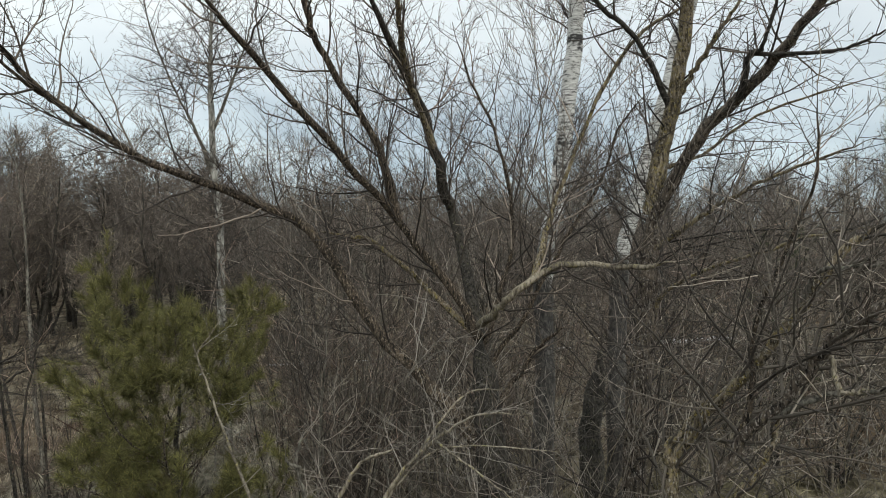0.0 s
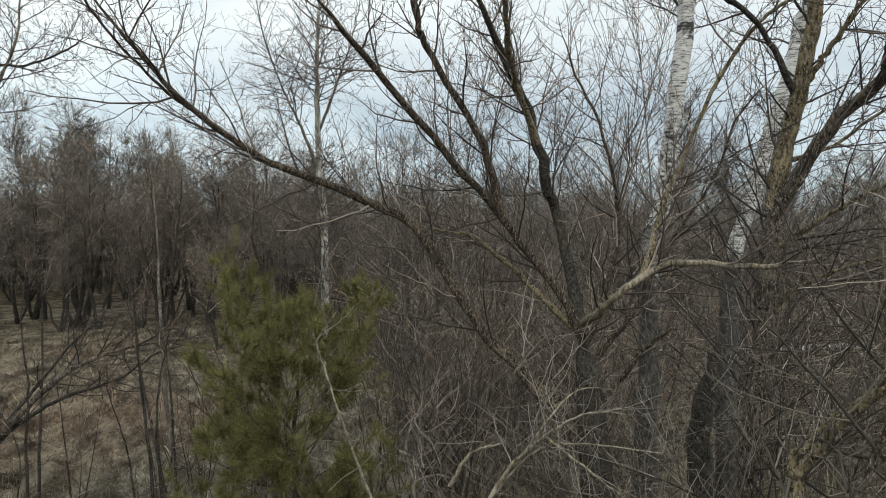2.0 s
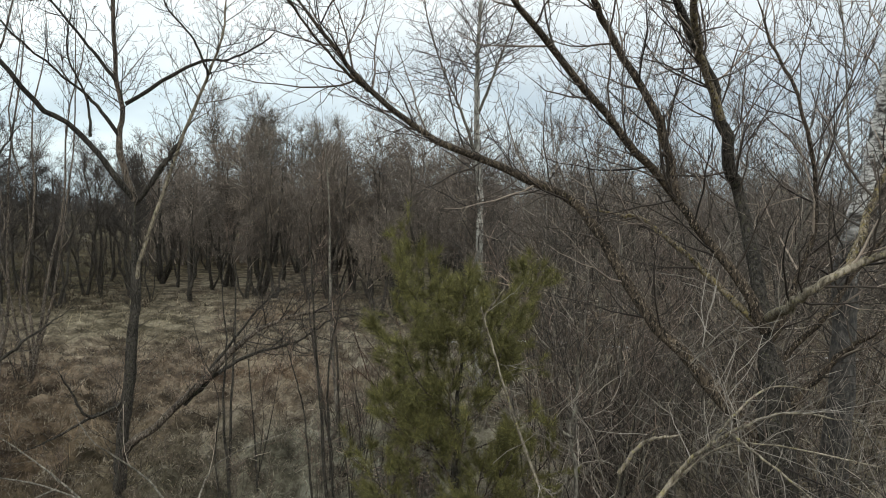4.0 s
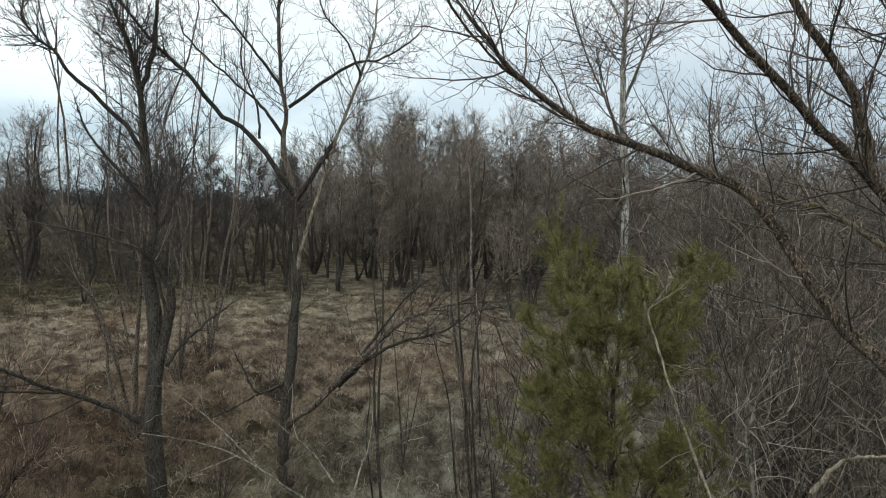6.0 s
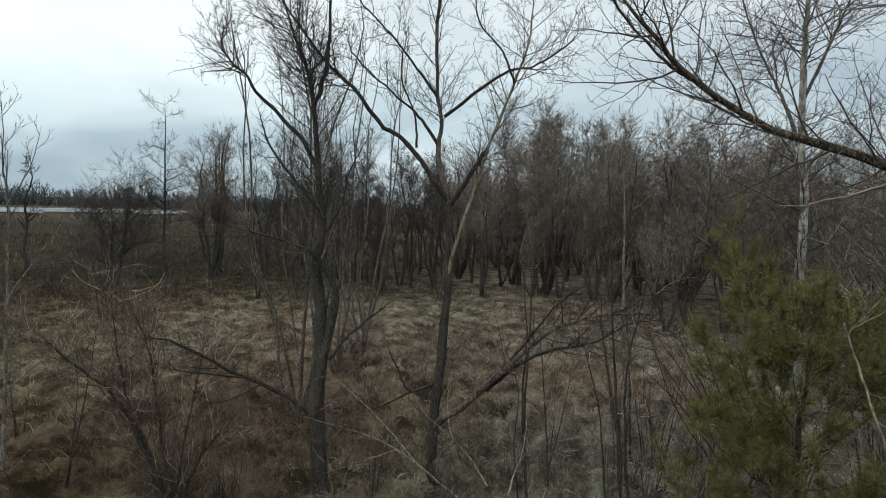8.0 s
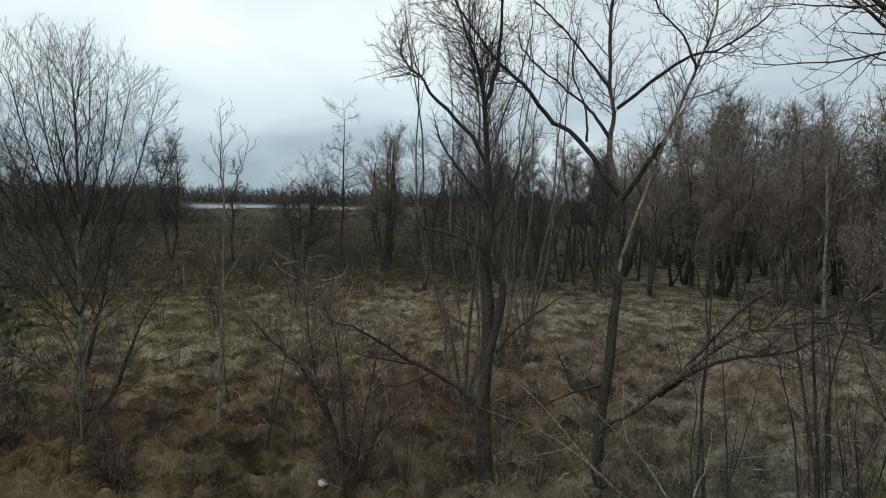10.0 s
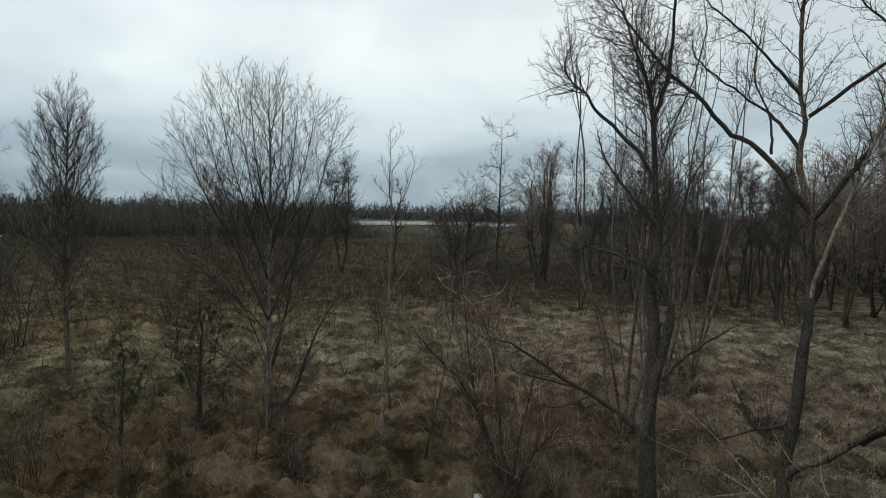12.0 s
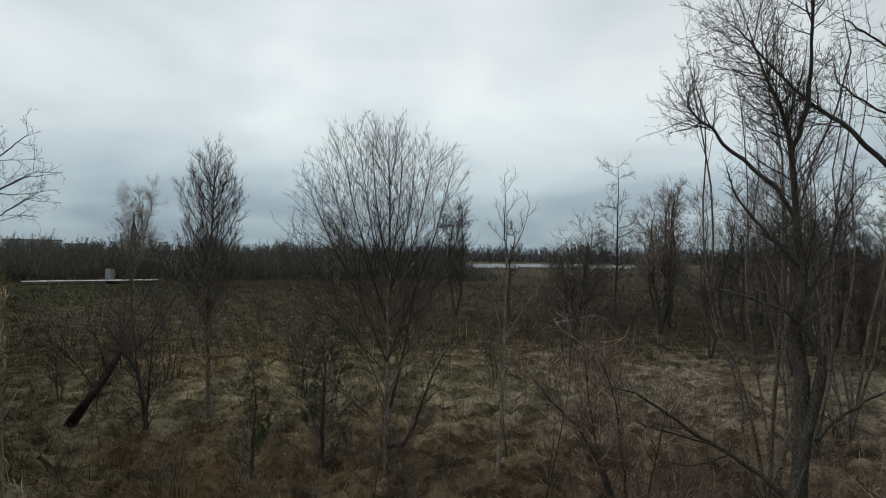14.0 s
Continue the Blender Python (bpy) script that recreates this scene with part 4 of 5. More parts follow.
boughs.append(([(-4.77, 10.25, 1.05), (-5.06, 10.01, 2.13), (-5.38, 9.75, 3.18)], 0.022, 0.005))
boughs.append(([(-5.09, 10.11, 0.84), (-5.8, 9.65, 2.04), (-6.31, 9.24, 3.87)], 0.022, 0.005))
tree("willow_shrub", (-5.0, 10.4, 0), boughs, "fan of leaning red brown willow rods", "shrub", BARK_ROD, TWIG_RED, R5, levels(44, 0.9, 130, 0.5, 220, 0.3, 0.4, 0.0026, angle=(10, 35)))

# ---- trees at the meadow's left side ----
R6 = np.random.default_rng(16)
boughs = []
boughs.append(([(-14.6, -2.3, -0.1)] + [(-14.94, -2.30, 0.54), (-15.48, -2.34, 6.81), (-15.37, -2.41, 8.74)], 0.105, 0.01))
boughs.append(([(-14.98, -2.30, 1.71), (-15.14, -3.11, 3.82), (-14.92, -4.07, 5.49), (-14.70, -4.58, 6.98)], 0.026, 0.008))
boughs.append(([(-15.10, -2.33, 2.72), (-15.01, -3.17, 4.94), (-14.73, -3.83, 6.58), (-14.46, -4.15, 7.97)], 0.030, 0.008))
boughs.append(([(-15.16, -2.34, 3.13), (-15.43, -3.03, 4.79), (-15.39, -3.62, 6.50), (-15.19, -3.89, 8.35)], 0.026, 0.008))
boughs.append(([(-15.24, -2.36, 3.68), (-15.07, -2.84, 5.23), (-14.82, -3.26, 6.87), (-14.46, -3.37, 8.38)], 0.028, 0.008))
boughs.append(([(-15.31, -2.34, 4.38), (-15.49, -2.76, 5.51), (-15.57, -3.01, 6.95), (-15.34, -3.15, 8.81)], 0.026, 0.008))
boughs.append(([(-15.34, -2.32, 5.09), (-15.11, -2.57, 5.79), (-14.92, -2.69, 6.89), (-14.54, -2.68, 8.57)], 0.025, 0.008))
boughs.append(([(-15.34, -2.32, 4.94), (-15.26, -2.09, 5.94), (-15.09, -1.96, 7.05), (-14.84, -1.99, 8.54)], 0.025, 0.008))
boughs.append(([(-15.30, -2.33, 4.24), (-15.59, -1.98, 5.37), (-15.75, -1.76, 6.69), (-15.59, -1.68, 8.56)], 0.026, 0.008))
boughs.append(([(-15.22, -2.36, 3.54), (-15.20, -1.76, 5.24), (-15.07, -1.37, 6.78), (-14.87, -1.21, 8.19)], 0.028, 0.008))
boughs.append(([(-15.10, -2.33, 2.72), (-15.49, -1.60, 4.52), (-15.62, -1.08, 6.25), (-15.53, -0.81, 8.03)], 0.028, 0.008))
boughs.append(([(-14.93, -2.27, 1.92), (-15.24, -1.43, 3.83), (-15.25, -0.75, 5.67), (-15.09, -0.46, 7.62)], 0.026, 0.008))
boughs.append(([(-15.14, -2.36, 2.43), (-15.27, -3.13, 3.24), (-15.38, -4.02, 3.99), (-15.34, -4.74, 4.63)], 0.020, 0.008))
boughs.append(([(-14.78, -2.27, 1.01), (-14.99, -3.20, 1.89), (-15.15, -4.08, 2.54), (-15.18, -4.81, 3.22)], 0.020, 0.008))
boughs.append(([(-14.89, -2.28, 0.70), (-15.08, -1.80, 0.79), (-15.43, -1.49, 1.54), (-15.78, -1.08, 2.54), (-16.02, -0.51, 3.39)], 0.08, 0.012))
boughs.append(([(-15.16, -2.24, 1.59), (-15.68, -1.96, 2.91), (-16.07, -1.79, 4.33), (-16.21, -1.66, 5.53)], 0.05, 0.01))
for n, (line, r0, r1) in enumerate(boughs):
    top = {0: 0.84, 1: 0.62, 2: 0.74, 3: 0.86, 10: 0.84, 11: 0.66}.get(n, 0.92)
    line = [np.array((x, y, z if z < 4 else 4 + (z - 4) * top)) for x, y, z in line]
    if 0 < n < 12:
        line = [p * 0.5 + (line[0] + (line[-1] - line[0]) * j / (len(line) - 1)) * 0.5 for j, p in enumerate(line)]
    boughs[n] = (line, r0 * 0.9, r1)
# upper limbs get darker bark to imitate backlighting; trunk keeps its pale grey
tree("aspen_tree", (-14.6, -2.3, 0), boughs, "pale grey many stemmed aspen with a domed bare crown", "tree", BARK_WILLOW, TWIG_BACKLIT, R6, habit(560, 3200, 7400, 7400, 1.15, 0.5, (22, 48), 0.22, 0.0026, 0.0, (0.12, 1), 0.015, 0.01),
     (BARK_GREY,) + (BARK_WILLOW, BARK_DARK) * 6 + (BARK_GREY, BARK_DARK, BARK_DARK))
boughs = []
boughs.append(([(-14.7, 0.4, -0.1)] + [(-15.00, 0.47, 1.14), (-15.41, 0.63, 4.98), (-15.40, 0.56, 5.9), (-15.3, 0.58, 7.0)], 0.05, 0.008))
boughs.append(([(-15.24, 0.57, 3.16), (-15.34, 0.13, 4.98)], 0.02, 0.006))
boughs.append(([(-15.26, 0.58, 3.30), (-15.29, 1.65, 5.00)], 0.02, 0.006))
boughs.append(([(-15.41, 0.59, 5.12), (-15.37, 1.01, 5.98), (-15.29, 1.21, 6.82)], 0.018, 0.005))
tree("aspen_sapling", (-14.7, 0.4, 0), boughs, "thin pale aspen sapling standing in grass", "tree", BARK_GREY, TWIG_GREY, R6, habit(30, 90, 160, 120, 0.7, 0.4, (20, 40), 0.4, 0.0032, 0.03, (0.25, 1), 0.03))
R6P = np.random.default_rng(26)
boughs = [([(-19.4, -8.6, -0.1), (-19.44, -8.72, 2.54), (-19.53, -8.74, 4.73), (-19.72, -8.70, 6.9), (-19.8, -8.74, 8.6)], 0.085, 0.01)]
for step in range(38):
    h, way = 2.9 + 0.128 * step, 2.4 * step
    out = 0.98 * math.sin(math.pi * (0.3 + 0.53 * step / 38)) * R6P.uniform(0.85, 1.08)
    foot = np.array((-19.44 - 0.07 * (h - 2.5), -8.73, h))
    side = np.array((math.cos(way), math.sin(way), 0))
    boughs.append(([foot, foot + side * out * 0.42 + (0, 0, 0.5 * out), foot + side * out * 0.78 + (0, 0, 1.15 * out), foot + side * out + (0, 0, 1.75 * out)], 0.022, 0.006))
tree("poplar_tree", (-19.4, -8.6, 0), boughs, "tall slender poplar with a narrow oval bare crown", "tree", BARK_WILLOW, TWIG_BACKLIT, R6P, habit(420, 2400, 5400, 5400, 0.6, 0.42, (20, 42), 0.4, 0.0032, 0.0, (0.12, 1), 0.02, 0.009))
boughs = []
boughs.append(([(-18.0, -10.0, -0.1)] + [(-18.08, -9.97, 0.16), (-18.06, -10.15, 1.35), (-18.17, -10.41, 2.69), (-18.50, -10.81, 5.44)], 0.11, 0.012))
boughs.append(([(-18.09, -9.98, 0.24), (-18.29, -9.98, 1.48), (-18.80, -10.11, 3.67)], 0.06, 0.01))
boughs.append(([(-18.09, -10.22, 1.69), (-17.84, -10.79, 2.74), (-17.64, -11.27, 3.42)], 0.05, 0.01))
boughs.append(([(-18.15, -10.35, 2.36), (-18.71, -9.79, 3.33), (-19.08, -9.45, 4.38)], 0.04, 0.01))
tree("willow_tree", (-18.0, -10.0, 0), boughs, "small dark many stemmed willow on the meadow", "tree", BARK_DARK, TWIG_BACKLIT, R6, habit(60, 350, 900, 900, 1.6, 0.55, (28, 60), 0.3, 0.004, 0.1, (0.15, 1)))
boughs = []
boughs.append(([(-18.7, -12.7, -0.1)] + [(-17.83, -11.69, 0.79), (-18.13, -11.29, 1.49), (-18.45, -10.88, 2.44)], 0.17, 0.10))
boughs.append(([(-18.18, -11.23, 1.56), (-18.10, -11.46, 2.52), (-17.99, -11.84, 3.38)], 0.05, 0.01))
boughs.append(([(-17.97, -11.44, 1.18), (-17.61, -11.91, 2.09), (-17.30, -12.38, 2.79)], 0.03, 0.01))
tree("leaning_trunk", (-18.7, -12.7, 0), boughs, "dark leaning broken trunk with a few live shoots", "tree", BARK_DARK, TWIG_BACKLIT, R6, levels(35, 1.4, 150, 0.7, 300, 0.4, 0.6, 0.005))


# ---- pines ----
def pine(base, tall, wide, rng, shoots, needles, label, mat):
    root = thing("pine_tree", base, label, "tree")
    n = 22
    stem = limb_line(rng, [(0, 0, -0.1), (0.03, 0.02, tall * 0.35), (-0.04, 0.05, tall * 0.7), (0.02, 0.0, tall)], 0.022 * tall, 0.008, n)
    part("trunk", [tubes(stem, 8)], BARK_DARK, root)
    whorl = int(tall * 15)
    first = grow(rng, stem, whorl, wide, (45, 80), 8, 0.75, 0.1, 0.35, (0.06, 0.97), rmax=0.016, shrink=0.5)
    second = grow(rng, first, shoots // 2, wide * 0.3, (25, 60), 4, 0.4, 0.1, 0.6, (0.22, 1), rmax=0.01)
    third = grow(rng, cat([first, second]), shoots, wide * 0.14, (20, 50), 4, 0.5, 0.1, 0.6, (0.62, 1), rmax=0.006, rmin=0.003)
    part("branchwork", [tubes(first, 5), tubes(second, 3), tubes(third, 3)], BARK_WILLOW, root)
    P, R = cat([second, third])
    m = len(P)
    i = rng.integers(0, m, needles)
    u = rng.uniform(0.4, 1, needles) * (P.shape[1] - 1) * 0.999
    a = u.astype(int)
    f = (u - a)[:, None]
    at = P[i, a] * (1 - f) + P[i, a + 1] * f
    t = unit(P[i, a + 1] - P[i, a])
    d = unit(t * 0.8 + rng.normal(0, 0.55, (needles, 3)))
    side = unit(np.cross(d, rng.normal(size=(needles, 3)))) * rng.uniform(0.0012, 0.0021, (needles, 1))
    l = rng.uniform(0.06, 0.115, (needles, 1))
    v = np.stack([at - side, at + side, at + d * l], 1).reshape(-1, 3)
    part("needles", [(v, np.arange(needles * 3).reshape(-1, 3))], mat, root, smooth=False)
    return root


R7 = np.random.default_rng(17)
PINE_AT = (-2.14, 4.74)
pine((*PINE_AT, float(bank(*PINE_AT))), 4.6 - float(bank(*PINE_AT)), 1.8, R7, 1000, 190000, "young olive green pine with soft needle tufts", NEEDLE)
pine((8.0, 14.0, 0), 5.6, 1.5, R7, 220, 18000, "dark young pine half hidden in the thicket", NEEDLE_DARK)
pine((-15.0, -3.9, 0), 3.4, 1.3, R7, 220, 26000, "small sparse young pine among bare shrubs", NEEDLE_DARK)
pine((-14.4, -5.4, 0), 2.6, 1.0, R7, 160, 18000, "small sparse young pine among bare shrubs", NEEDLE_DARK)


# ---- shrubs, saplings, wood ----
def shrub(name, label, category, rng, stems, tall, spread, bark_mat, twig_mat, shoots, fine=0, thick=0.02, rmin=0.003, up=0.3, bare=0.2, wob=0.12, reach=0.32, curve=0.04, bends=2, group=""):
    """A bundle of stems from one root, with a crown above the bare lower part."""
    root = thing(name, (0, 0, 0), label, category, group)
    n, k = stems, 10
    a = rng.uniform(0, 6.28, n)
    d = np.stack([np.cos(a), np.sin(a), np.zeros(n)], 1) * rng.uniform(0.05, 1, (n, 1)) * spread
    p = np.empty((n, k, 3))
    p[:, 0] = d * 0.12 + np.array((0, 0, -0.1))
    w = unit(d / tall + np.array((0, 0, 1.0)))
    step = tall * rng.uniform(0.55, 1.05, (n, 1)) / (k - 1)
    for j in range(1, k):
        w = unit(w + rng.normal(0, wob, (n, 3)) + np.array((0, 0, curve)))
        p[:, j] = p[:, j - 1] + w * step
    r = thick * rng.uniform(0.45, 1, (n, 1)) * (0.08 + 0.92 * np.linspace(1, 0, k) ** 1.35)
    for j in range(n):
        part("stem", [tubes((p[j:j + 1], r[j:j + 1]), 6)], bark_mat, root)
    one = grow(rng, (p, r), shoots, tall * reach, (25, 70), 5, up, 0.16, 0.5, (bare, 1), rmax=thick * 0.35, rmin=rmin * 1.3)
    made = [one]
    if fine:
        made.append(grow(rng, one, fine, tall * reach * 0.5, (25, 70), bends, up, 0.2, 0.6, (0.12, 1), rmax=thick * 0.2, rmin=rmin))
    part("crown", twigs(made), twig_mat, root)
    return root


def scatter(proto, places, rng, lo=0.8, hi=1.2, sink=0.05):
    """Copies of the prototypes, one at each place, turned and scaled."""
    for n, (x, y) in enumerate(places):
        s = rng.uniform(lo, hi)
        z = float(height(np.array(x), np.array(y))) - sink
        m = Matrix.LocRotScale((x, y, z), Euler((rng.normal(0, 0.03), rng.normal(0, 0.03), rng.uniform(0, 6.28))), (s, s, s * rng.uniform(0.9, 1.15)))
        src = proto[n % len(proto)]
        if not src.get("used"):
            src.matrix_basis = m
            src["used"] = 1
        else:
            copy_thing(src, m)


def polar(rng, n, yaw, dist, keep=None):
    """n places spread evenly over a span of bearings, at chance distances."""
    out, tries = [], 0
    order = rng.permutation(n)
    while len(out) < n:
        share = (order[len(out)] + rng.random()) / n if tries < 20 else rng.random()
        a, d = radians(yaw[0] + (yaw[1] - yaw[0]) * share), math.sqrt(rng.uniform(dist[0] ** 2, dist[1] ** 2))
        x, y = -math.sin(a) * d, math.cos(a) * d
        tries += 1
        if keep is None or keep(x, y):
            out.append((x, y))
            tries = 0
    return out


def wood_tree(name, label, rng, stems, tall, wide, bark_mat, twig_mat, limbs, shoots, fine, thick, rmin, bare=0.4, lean=0.1, up=0.2, rise=(30, 65), crook=0.02, massed=False, group=""):
    """A forest tree: crooked trunks parting from one foot, then limbs that carry a rounded crown of fine twigs."""
    root = thing(name, (0, 0, 0), label, "tree", group)
    lines = []
    for j in range(stems):
        a, f = rng.uniform(-0.5, 0.5) + j * 6.28 / stems, rng.uniform(0.72, 1) if j else 1.0
        c = np.array((math.cos(a), math.sin(a), 0))
        pts = [c * (0.3 if stems > 1 else 0.02) * min(h * 4, 1) + c * tall * lean * h * rng.uniform(0.7, 1.2) + rng.normal(0, crook * tall, 3) * (1, 1, 0) * h ** 0.5 + np.array((0, 0, tall * f * h - 0.1)) for h in (0, 0.1, 0.24, 0.42, 0.62, 0.82, 1)]
        lines.append(limb_line(rng, pts, thick * (1 if j == 0 else rng.uniform(0.55, 0.95)), thick * 0.08, 14, 0.03, 0.9))
        part("trunk", [tubes(lines[-1], 7)], bark_mat, root)
    one = grow(rng, cat(lines), limbs, wide, rise, 6, up, 0.15, 0.5, (bare, 0.97), rmax=thick * 0.34, rmin=rmin * 2.0, shrink=0.7, tip=0.22)
    if massed:
        two = grow(rng, cat([one] + lines), shoots, wide * 0.45, (25, 65), 4, up, 0.16, 0.5, (bare + 0.1, 1), rmax=thick * 0.16, rmin=rmin * 1.5)
        three = grow(rng, two, shoots * 4, wide * 0.25, (20, 60), 2, up, 0.2, 0.6, (0.1, 1), rmax=thick * 0.1, rmin=rmin * 1.2)
        four = grow(rng, three, fine, wide * 0.17, (20, 60), 2, up, 0.2, 0.6, (0.1, 1), rmax=thick * 0.1, rmin=rmin)
    else:
        two = fork(rng, one, shoots, 0.5, (28, 60), 4, up, 0.09, 0.08, (0.15, 1), 0.6, thick * 0.16, rmin * 1.5, least=wide * 0.12)
        three = fork(rng, two, shoots * 4, 0.55, (28, 60), 2, up, span=(0.1, 1), thin=0.6, rmax=thick * 0.1, rmin=rmin * 1.2, least=wide * 0.08)
        four = fork(rng, three, fine, 0.7, (25, 60), 2, up, span=(0.1, 0.95), thin=0.7, rmax=thick * 0.1, rmin=rmin, least=wide * 0.06)
    part("crown", twigs([one, two, three, four], 4), twig_mat, root)
    return root


R8 = np.random.default_rng(18)
R8S = np.random.default_rng(38)
EDGE = "alders of the wood's edge"
alders = [wood_tree("alder_tree", "bare brown alder with dark trunks at the wood's edge", R8, n, 9.4, 4.8, BARK_DARK, TWIG_WOOD, 16 + 5 * n, 220, 1700, 0.18, 0.009, 0.42, 0.13, 0.2, (25, 62), 0.022, True, group=EDGE) for n in (2, 3, 4, 2, 3)]
scatter(alders, [(-27, 25.2), (-30, 31), (-25, 29), (-29, 36), (-22, 33), (-35, 33)], R8, 0.75, 0.98)
scatter(alders, polar(R8, 34, (18, 50), (36, 58)), R8, 0.8, 1.08)
scatter(alders, polar(R8, 24, (-10, 26), (28, 46)), R8, 0.82, 1.1)
scatter(alders, polar(R8, 8, (20, 40), (29, 38)), R8, 0.8, 1.0)
scatter(alders, polar(R8S, 6, (-40, -16), (27, 42)), R8S, 0.72, 0.95)
scatter(alders, polar(R8S, 7, (21, 37), (36, 46)), R8S, 1.1, 1.3)
scatter(alders, polar(R8, 14, (-44, -8), (30, 55)), R8, 0.6, 0.85)
birches = [shrub("young_birch", "slender grey young birch in the thicket", "tree", R8, n, 11.5, 1.6, BARK_GREY, TWIG_GREY, 70, 360, 0.085, 0.0053, bare=0.3, wob=0.06, group="young birches in the thicket") for n in (1, 2, 1)]
scatter(birches, polar(R8, 17, (-14, 22), (15, 36)), R8, 0.7, 1.0)
scatter(birches, polar(R8, 18, (-42, -14), (24, 45)), R8, 0.6, 1.0)
scatter(birches, [(0.5, 12.0), (-1.4, 12.8), (-3.2, 13.8), (2.6, 13.2)], R8, 0.95, 1.2)
screen = [wood_tree("meadow_alder", "slim dark leafless alder standing in the meadow", R8, n, 9.6, 3.4, BARK_DARK, TWIG_BACKLIT, 16 * n, 260, 2200, 0.12, 0.0066, 0.42, 0.1, 0.25, (25, 62), 0.03, group="slim alders behind the willows") for n in (1, 2, 1)]
scatter(screen, [(-36, 23.5), (-33, 26), (-38, 28.5), (-41, 21), (-30, 19.5), (-34, 19), (-39, 25), (-43, 28), (-46, 24), (-28, 22.5)], R8, 0.75, 1.05)
scatter(screen, polar(R8, 20, (50, 66), (37, 58)), R8, 0.75, 1.1)
slim = [wood_tree("meadow_alder", "tall slim leafless alder with a hazy fine crown", R8S, n, 10.4, 3.6, BARK_DARK, TWIG_BACKLIT, 16 * n, 230, 2200, 0.1, 0.0055, 0.32, 0.1, 0.3, (22, 55), 0.022, True, group="slim alders behind the willows") for n in (2, 3, 2)]
scatter(slim, polar(R8S, 7, (59, 69.5), (30, 46)), R8S, 0.78, 1.05)
scatter(slim, polar(R8S, 3, (50, 57.5), (33, 50)), R8S, 0.55, 0.7)
greys = [wood_tree("grey_poplar", "tall grey rounded poplar rising behind the wood", R8, n, 15.5, 5.8, BARK_GREY, TWIG_GREY, 44, 280, 2000, 0.2, 0.0115, 0.3, 0.06, up=0.3, rise=(22, 58), crook=0.012, massed=True, group="grey poplars behind the wood") for n in (1, 2)]
scatter(greys, polar(R8, 6, (37.5, 44.5), (58, 70)), R8, 0.9, 1.05)
scatter(greys, polar(R8, 3, (34.5, 36.8), (60, 70)), R8, 0.85, 0.98)
scatter(greys, polar(R8, 12, (6, 50), (58, 76)), R8, 0.55, 0.75)
scatter(greys, polar(R8, 13, (-43, -10), (40, 62)), R8, 0.6, 0.9)
thicket = [shrub("thicket_shrub", "dense red brown bare shrub in the thicket", "shrub", R8, n, 4.6, 2.6, BARK_DARK, TWIG_RED, 70, 220, 0.03, 0.0046, bare=0.1, bends=3, group="red brown shrubs of the thicket") for n in (8, 6, 10)]
def open_grass(x, y):
    """The grass beside the willow bush stays open."""
    return not (math.degrees(math.atan2(-x, y)) < -26 and math.hypot(x, y) < 14.5)


scatter(thicket, polar(R8, 34, (-44, 18), (8, 27), open_grass), R8, 0.7, 1.25)
scatter(thicket, polar(R8, 3, (20, 64), (38, 55)), R8, 0.4, 0.6)
scatter(thicket, polar(R8, 12, (-44, -18), (13, 27)), R8, 0.9, 1.35)
pale = [shrub("grey_shrub", "pale grey bare shrub tangled in the thicket", "shrub", R8, n, 4.0, 2.4, BARK_GREY, TWIG_GREY, 55, 220, 0.028, 0.0036, bare=0.1, bends=3, group="grey shrubs of the thicket") for n in (6, 5, 7)]
scatter(pale, polar(R8, 30, (-44, 24), (7.5, 24), open_grass), R8, 0.7, 1.2)
# pale colour of these shrubs imitates light catching twigs of the thicket
bleached = [shrub("bleached_shrub", "sparse pale twiggy shrub before the willow thicket", "shrub", R8, n, 3.6, 2.2, BARK_PALE, TWIG_PALE, 45, 150, 0.016, 0.003, bare=0.1, bends=4, group="pale shrubs before the thicket") for n in (5, 4)]
scatter(bleached, polar(R8S, 13, (-40, 16), (9, 16), open_grass), R8S, 0.9, 1.4)
scatter(bleached, [(-0.4, 6.9), (0.9, 7.3), (1.6, 6.7), (-1.2, 7.6), (2.7, 7.0), (3.6, 6.2), (0.2, 8.2), (-2.6, 8.0), (3.0, 8.4), (4.6, 7.2), (-0.2, 5.6), (0.8, 5.5), (1.6, 5.9), (-1.0, 6.0), (2.6, 5.4), (3.4, 7.4), (-0.6, 9.0), (1.4, 9.0), (5.4, 6.4)], R8, 0.6, 1.0)
low = [shrub("meadow_shrub", "thin bare shrub growing from meadow grass", "shrub", R8, n, 2.1, 1.2, BARK_DARK, TWIG_RED, 36, 130, 0.014, 0.0029, group="thin shrubs on the meadow") for n in (7, 5, 9)]
def clear_of_aspen(x, y):
    """No shrub between the dike and the pale aspen."""
    a = math.degrees(math.atan2(-x, y))
    return math.hypot(x, y) > 15.5 or not (95.5 < a < 102 or 86 < a < 89.5)


scatter(low, polar(R8, 64, (26, 130), (11, 36), clear_of_aspen), R8, 0.5, 1.15)
scatter(low, polar(R8, 50, (58, 130), (20, 60)), R8, 0.9, 1.7)
reds = [shrub("red_willow_shrub", "dense fan of fine red brown willow rods", "shrub", R8, n, 2.5, 1.7, BARK_DARK, TWIG_RED, 90, 480, 0.013, 0.0021, wob=0.09, bends=3, group="red willow shrubs on the meadow") for n in (13, 10)]
